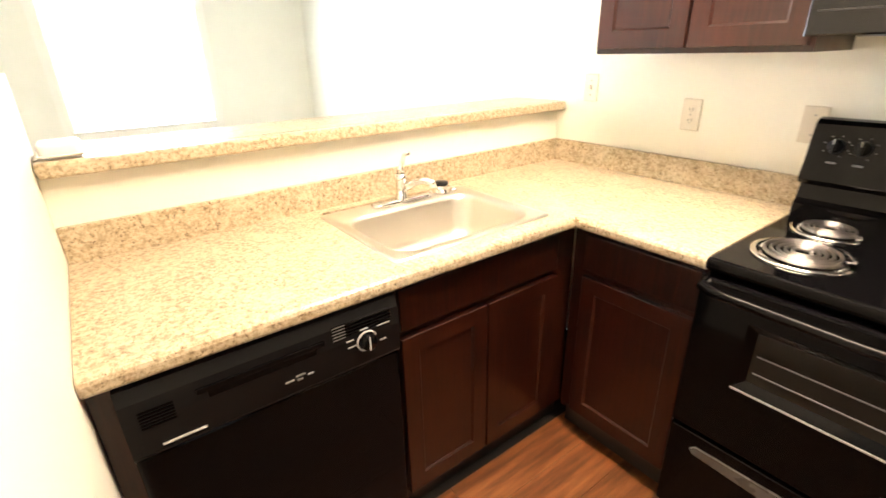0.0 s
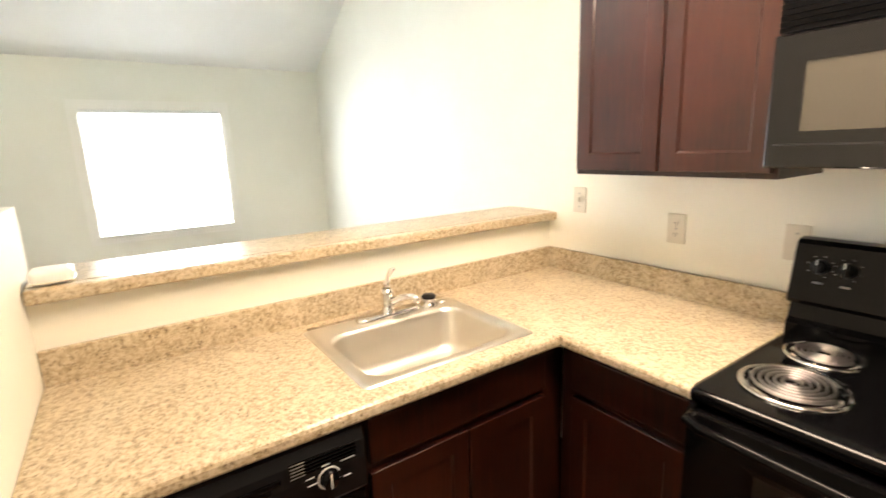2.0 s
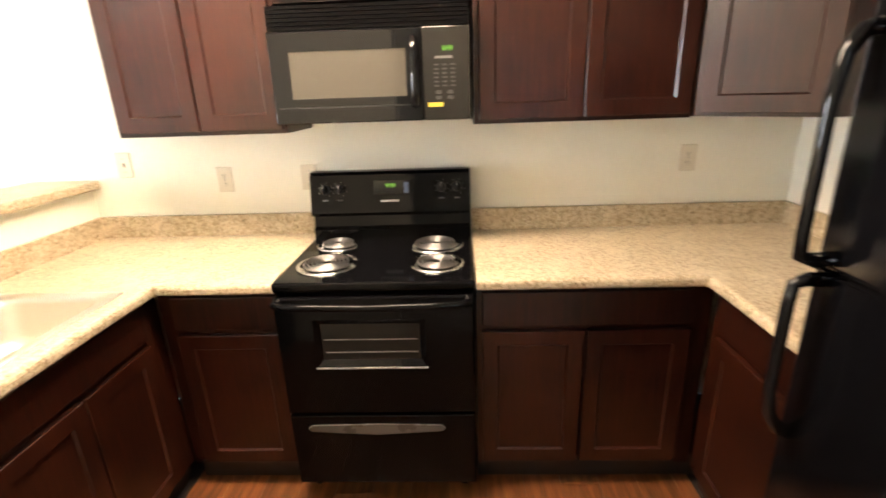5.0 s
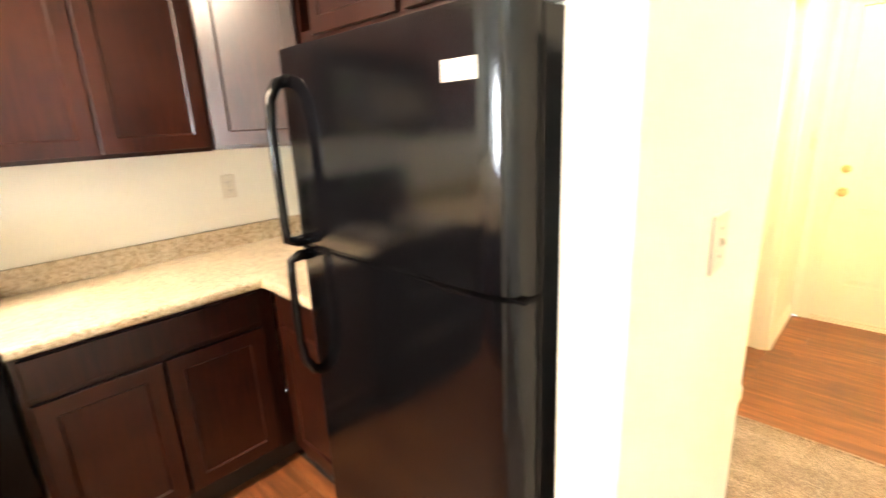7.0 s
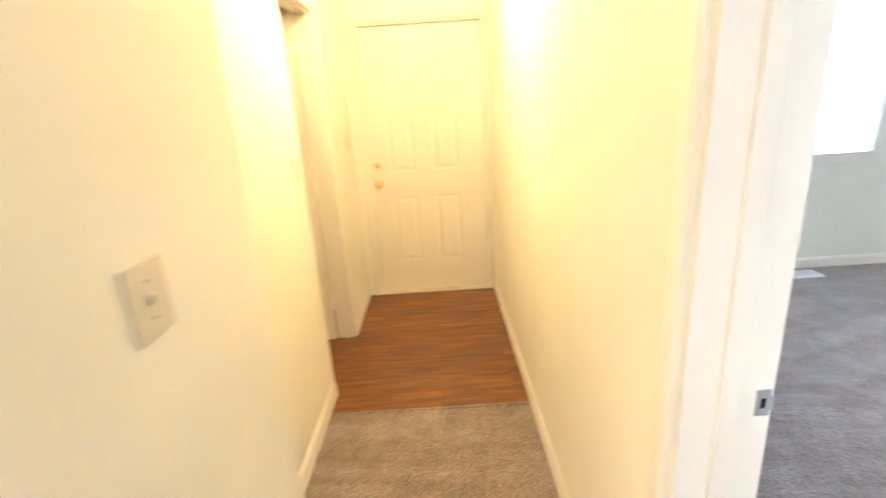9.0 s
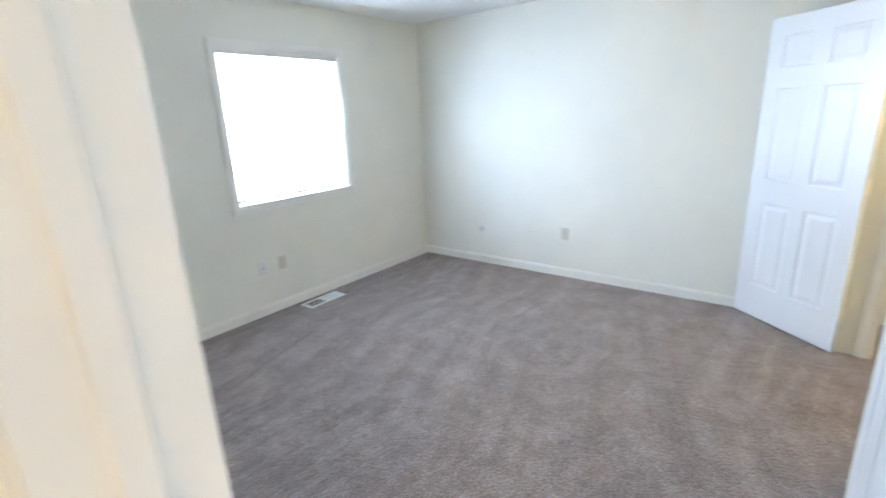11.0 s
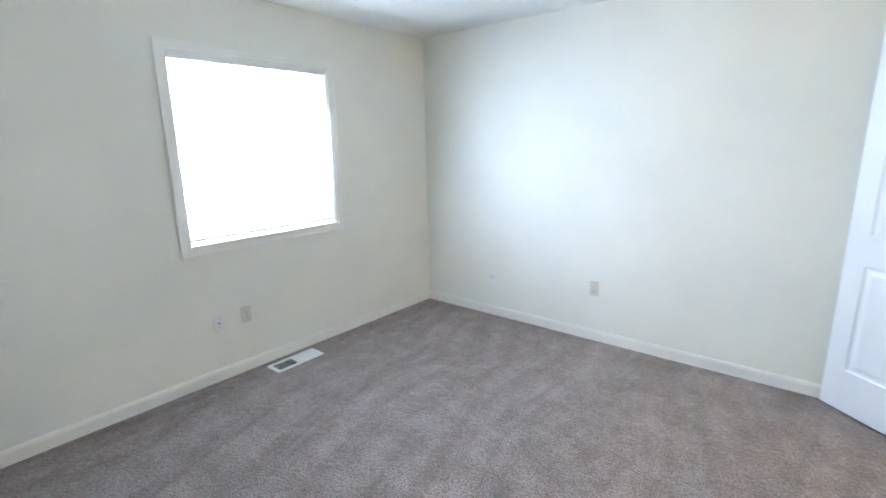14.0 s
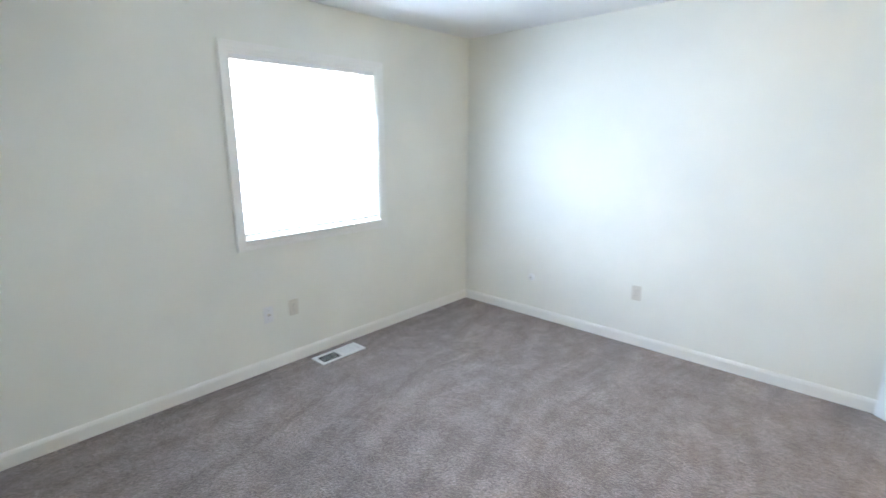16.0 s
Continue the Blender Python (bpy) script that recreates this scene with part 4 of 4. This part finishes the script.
def microwave():
    w, z0, z1 = 0.685, 1.43, 1.79
    ob = thing("microwave_oven", S(1.074, -0.40), "black over-the-range microwave oven", "microwave")
    part("case", box(0, w, 0.02, 0.398, z0, z1 + 0.025, 0.004), SHINY, ob)
    for k in range(6):
        part("vent_louvre", prism([(0.02, z1 - 0.055 + 0.0127 * k), (-0.007, z1 - 0.054 + 0.0127 * k), (-0.013, z1 - 0.0445 + 0.0127 * k), (0.02, z1 - 0.0437 + 0.0127 * k)], "x", 0.004, w - 0.004), BPLAST, ob)
    x1 = 0.52
    door = part("door", ring((0.0, x1, z0, z1 - 0.06), (0.068, 0.468, 1.514, 1.667), -0.02, 0.02, 0.004), SHINY, ob)
    part("door_window", box(0.068, 0.468, -0.0175, 0.0, 1.514, 1.667), MWGLASS, door, "brown-grey mesh window")
    part("groove", box(0.02, x1 - 0.02, -0.0212, -0.019, z0 + 0.052, z0 + 0.056), DARK, door)
    part("handle", sweep([(0.495, -0.02, z1 - 0.095), (0.496, -0.045, z1 - 0.1), (0.498, -0.055, z1 - 0.14), (0.498, -0.056, 1.57), (0.498, -0.055, z0 + 0.1), (0.496, -0.045, z0 + 0.06), (0.495, -0.02, z0 + 0.055)], [0.014, 0.014, 0.013, 0.013, 0.013, 0.014, 0.014], 12), SHINY, door, "", True)
    cp = part("control_panel", box(x1 + 0.004, w, -0.02, 0.02, z0, z1 - 0.06, 0.004), BGLASS, ob)
    for x in (0.592, 0.6, 0.611, 0.619):
        part("clock_digit", boxes((x, x + 0.005, -0.0212, -0.019, 1.667, 1.6685), (x, x + 0.005, -0.0212, -0.019, 1.661, 1.6625), (x, x + 0.005, -0.0212, -0.019, 1.655, 1.6565), (x + 0.005, x + 0.0065, -0.0212, -0.019, 1.656, 1.668)), LED, cp, "lit green clock digit")
    part("name_plate", box(0.567, 0.625, -0.0212, -0.019, 1.63, 1.638), GREY, cp)
    for r in range(6):
        for c in range(3):
            part("key", box(0.562 + 0.028 * c, 0.578 + 0.028 * c, -0.0212, -0.019, 1.608 - 0.0135 * r, 1.613 - 0.0135 * r), DIM, cp)
    for r in range(2):
        for c in range(2):
            part("key", box(0.566 + 0.04 * c, 0.586 + 0.04 * c, -0.0215, -0.019, 1.517 - 0.018 * r, 1.528 - 0.018 * r, 0.002), DIM, cp)
    part("sticker", box(0.538, 0.59, -0.0215, -0.019, 1.475, 1.489), YELLOW, cp, "yellow warning sticker")
    part("grease_filter", box(0.08, 0.3, 0.08, 0.3, z0 - 0.003, z0), GREY, ob)
    return ob


microwave()


def refrigerator():
    w, d, h, g = 0.752, 0.70, 1.68, 1.165
    ob = thing("refrigerator", W_(2.43, -1.20), "black textured top-freezer refrigerator", "refrigerator")
    part("cabinet", box(0.004, w - 0.004, 0.075, d, 0.03, h - 0.01, 0.005), FRIDGE, ob)

    def front(z0, z1):
        bm = bmesh.new()
        ra, rb = 0.09, 0.055
        out = [(0.0, 0.065), (0.0, 0.012), (0.004, 0.004), (0.012, 0.0)]
        out += [(w - ra + ra * math.sin(radians(a)), rb - rb * math.cos(radians(a))) for a in range(0, 91, 6)] + [(w, 0.065)]
        prism(out, "z", z0, z1, bm)
        return bm

    fz = part("freezer_door", front(g + 0.006, h), FRIDGE, ob)
    lo = part("fridge_door", front(0.06, g - 0.006), FRIDGE, ob)
    for p, z in ((fz, g + 0.006), (lo, g - 0.006)):
        part("door_cap", box(0.004, w - 0.11, -0.002, 0.06, z - 0.004, z + 0.004, 0.002), BLACK, p)
    part("gasket", box(0.012, w - 0.012, 0.065, 0.076, 0.07, h - 0.01), DARK, ob)
    part("hinge_cover", box(w - 0.09, w - 0.005, 0.01, 0.12, h, h + 0.018, 0.006), BPLAST, ob)
    part("middle_hinge", box(w - 0.045, w + 0.003, 0.014, 0.07, g - 0.0045, g + 0.0045, 0.002), BLACK, ob)
    x = 0.035
    part("freezer_handle", sweep([(x, 0.0, h - 0.075), (x, -0.03, h - 0.085), (x, -0.052, h - 0.12), (x, -0.06, h - 0.2), (x, -0.06, g + 0.07), (x, -0.058, g + 0.03), (x, -0.03, g + 0.02), (x, 0.0, g + 0.022)], [0.018, 0.018, 0.017, 0.015, 0.015, 0.016, 0.018, 0.018], 14, flat=0.8), SHINY, fz, "curved black handle", True)
    part("fridge_handle", sweep([(x, 0.0, g - 0.022), (x, -0.03, g - 0.02), (x, -0.058, g - 0.03), (x, -0.06, g - 0.07), (x, -0.06, g - 0.27), (x, -0.052, g - 0.33), (x, -0.03, g - 0.37), (x, 0.0, g - 0.385)], [0.018, 0.018, 0.016, 0.015, 0.015, 0.017, 0.018, 0.018], 14, flat=0.8), SHINY, lo, "curved black handle", True)
    lab = part("paper_label", box(0.583, 0.668, -0.0012, 0.005, 1.555, 1.592), LABEL, fz, "white paper label")
    for k in range(3):
        part("printed_line", box(0.593, 0.656 - 0.012 * k, -0.0018, -0.001, 1.564 + 0.008 * k, 1.5655 + 0.008 * k), GREY, lab)
    part("lock_dot", rod((0.66, 0.0, 0.62), (0.66, -0.003, 0.62), 0.006), GREY, lo)
    part("kick_grille", box(0.01, w - 0.01, 0.04, 0.06, 0.0, 0.055), BPLAST, ob)
    return ob


refrigerator()


# ---- plates, vents, lamps ----
def plate(name, m, label, kind, mat=PLATE, w=0.07, h=0.115):
    """Cover plate centred on its origin, facing -y."""
    ob = thing(name, m, label, name.replace("_", " "))
    p = part("cover_plate", box(-w / 2, w / 2, -0.006, 0, -h / 2, h / 2, 0.003, 2), mat, ob)
    if kind == "outlet":
        for z in (0.02, -0.02):
            s = part("socket", prism([(u, v + z) for u, v in round_rect(0.032, 0.028, 0.01)], "y", -0.0075, -0.005), mat, ob)
            for x in (-0.006, 0.006):
                part("slot", box(x - 0.001, x + 0.001, -0.0082, -0.007, z - 0.003, z + 0.006), DARK, s)
            part("slot", rod((0, -0.0082, z - 0.008), (0, -0.007, z - 0.008), 0.002, seg=8), DARK, s)
        part("screw", rod((0, -0.007, 0), (0, -0.005, 0), 0.003, seg=10), GREY, ob)
    elif kind == "switch":
        part("toggle", loft([[(-0.005, -0.005, -0.01), (0.005, -0.005, -0.01), (0.005, -0.005, 0.012), (-0.005, -0.005, 0.012)], [(-0.004, -0.017, 0.0), (0.004, -0.017, 0.0), (0.004, -0.014, 0.009), (-0.004, -0.014, 0.009)]]), mat, ob)
        for z in (0.03, -0.03):
            part("screw", rod((0, -0.007, z), (0, -0.005, z), 0.003, seg=10), GREY, ob)
    elif kind == "jack":
        part("jack", rod((0, -0.006, 0), (0, -0.014, 0), 0.006, seg=12), BRASS, ob)
        for z in (0.03, -0.03):
            part("screw", rod((0, -0.007, z), (0, -0.005, z), 0.003, seg=10), GREY, ob)
    else:
        for z in (0.03, -0.03):
            part("screw", rod((0, -0.007, z), (0, -0.005, z), 0.003, seg=10), GREY, ob)
    return ob


plate("light_switch", pose(0.183, 0, 1.253), "almond light switch on the cream kitchen wall", "switch")
plate("power_outlet", pose(0.641, 0, 1.175), "almond outlet on the cream kitchen wall", "outlet")
plate("blank_plate", pose(1.03, 0, 1.176), "almond cover plate beside the stove", "blank", w=0.07, h=0.115)
plate("power_outlet", pose(2.718, 0, 1.216), "almond outlet above the kitchen counter", "outlet")
plate("light_switch", pose(2.849, HS, 1.222, 0, 0, 0), "wide almond toggle light switch on the hall wall", "switch", w=0.098, h=0.125)
plate("light_switch", pose(4.31, HL, 1.236, 0, 0, 0), "almond toggle light switch near the entry", "switch")
plate("light_switch", pose(5.58, HL, 1.255, 0, 0, 0), "almond toggle light switch beside the entry door", "switch")
plate("power_outlet", pose(EAST, -5.113, 0.403, 0, 0, -90), "almond outlet under the bedroom window", "outlet")
plate("cable_plate", pose(EAST, -4.923, 0.398, 0, 0, -90), "white cable plate on the bedroom wall", "jack", WPLATE)
plate("power_outlet", pose(4.112, FAR, 0.417, 0, 0, 180), "almond outlet on the bedroom wall", "outlet")
jack = thing("cable_jack", pose(5.04, FAR, 0.36, 0, 0, 180), "round white cable jack on the bedroom wall", "cable jack")
part("disc", lathe([(0.0, 0.0), (0.032, 0.0), (0.03, 0.006), (0.012, 0.009), (0.0, 0.009)], 24), WPLATE, jack, "", True).matrix_basis = pose(0, 0, 0, 90, 0, 0)
part("jack", rod((0, -0.008, 0), (0, -0.018, 0), 0.005, seg=10), BRASS, jack)
bumper = thing("wall_bumper", pose(4.75, HR, 1.2, 0, 0, 180), "small round cream wall bumper", "wall bumper")
part("disc", lathe([(0.0, 0.0), (0.02, 0.0), (0.018, 0.008), (0.0, 0.012)], 20), TRIM, bumper, "", True).matrix_basis = pose(0, 0, 0, 90, 0, 0)

vent = thing("floor_vent", pose(5.653, -5.374, 0.0, 0, 0, 90), "white steel floor register in the carpet", "floor vent")
part("frame", boxes((-0.19, 0.19, -0.075, -0.052, 0, 0.008), (-0.19, 0.19, 0.052, 0.075, 0, 0.008), (-0.19, -0.165, -0.052, 0.052, 0, 0.008), (0.165, 0.19, -0.052, 0.052, 0, 0.008), (-0.012, 0.012, -0.052, 0.052, 0, 0.008), r=0.002), WPLATE, vent)
part("duct", box(0.0, 0.165, -0.052, 0.052, 0.0, 0.001), DARK, vent, "dark duct opening")
part("damper", box(-0.165, 0.0, -0.052, 0.052, 0.0, 0.003), WPLATE, vent, "closed white damper")
for k in range(26):
    x = -0.157 + 0.0126 * k
    if abs(x) > 0.016 and x < 0.16:
        tilt = 0.006 if x > 0 else 0.002
        part("louvre", prism([(x - 0.003, 0.001), (x - 0.001, 0.001), (x + tilt, 0.007), (x + tilt - 0.002, 0.007)], "y", -0.052, 0.052), WPLATE, vent)

# wire closet shelf
shelf = thing("wire_shelf", pose(0, 0, 0), "white wire closet shelf on the cream wall", "shelf")
for y, z in ((-7.185, 1.83), (-6.90, 1.83), (-6.895, 1.795)):
    part("rail", rod((1.02, y, z), (1.70, y, z), 0.004, seg=8), WPLATE, shelf)
bm = rod((1.03, -7.185, 1.835), (1.03, -6.895, 1.835), 0.0016, seg=6)
first = part("wire", bm, WPLATE, shelf)
for k in range(1, 26):
    o = first.copy()
    scene.collection.objects.link(o)
    o.location = (0.026 * k, 0, 0)
for row in ((1.695, 1.71, -7.19, -7.175), (1.69, 1.705, -6.905, -6.80)):
    part("bracket", box(*row, 1.78, 1.84, 0.002), WPLATE, shelf)


def dome_light(m, label):
    ob = thing("ceiling_light", m, label, "ceiling light", "dome ceiling lights")
    part("canopy", lathe([(0.0, 0.0), (0.15, 0.0), (0.15, -0.02), (0.13, -0.028), (0.0, -0.028)], 36), HINGE, ob, "nickel canopy", True)
    sh = part("shade", lathe([(0.135, -0.028), (0.13, -0.045), (0.11, -0.06), (0.07, -0.072), (0.0, -0.078)], 36), OPAL, ob, "lit opal glass shade", True)
    sh.visible_shadow = False
    return ob


tube = thing("kitchen_ceiling_light", pose(1.12, -0.88, ZC), "lit opal fluorescent box light on the kitchen ceiling", "ceiling light")
part("tray", box(-0.6, 0.6, -0.15, 0.15, -0.03, 0.0, 0.006), WPLATE, tube, "white steel tray")
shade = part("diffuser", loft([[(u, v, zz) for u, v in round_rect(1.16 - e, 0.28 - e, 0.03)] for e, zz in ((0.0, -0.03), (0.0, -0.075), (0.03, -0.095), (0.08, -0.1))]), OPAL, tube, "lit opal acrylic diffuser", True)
for x in (-0.595, 0.595):
    part("end_cap", box(x - 0.008, x + 0.008, -0.152, 0.152, -0.1, -0.028, 0.004), WPLATE, tube)
dome_light(pose(4.35, -2.48, ZC), "lit opal dome light on the entry ceiling")


# ---- floor planks ----
def planks(floor, x0, x1, y0, y1, seed):
    rng = random.Random(seed)
    pw, pl, x = 0.152, 1.22, x0
    while x < x1 - 0.01:
        xe, y = min(x + pw, x1), y0 - rng.random() * pl
        while y < y1:
            a, b = max(y, y0), min(y + pl, y1)
            if b - a > 0.01:
                part("plank", box(x + 0.0008, xe - 0.0008, a + 0.0008, b - 0.0008, -0.004, 0.0 + 0.0005 * rng.random(), 0.0007, 1), VINYL, floor)
            y += pl
        x += pw


wood_k = thing("floor_kitchen", S(0, 0), "reddish brown wood-look vinyl plank floor", "floor", kind="structure")
planks(wood_k, 0.58, 2.62, -2.06, -0.5, 3)
wood_h = thing("floor_entry", S(0, 0), "reddish brown wood-look vinyl plank floor in the entry", "floor", kind="structure")
planks(wood_h, 4.228, EAST - 0.012, HR, HL, 5)
planks(wood_h, 4.36, EAST - 0.012, HL, -1.12, 7)
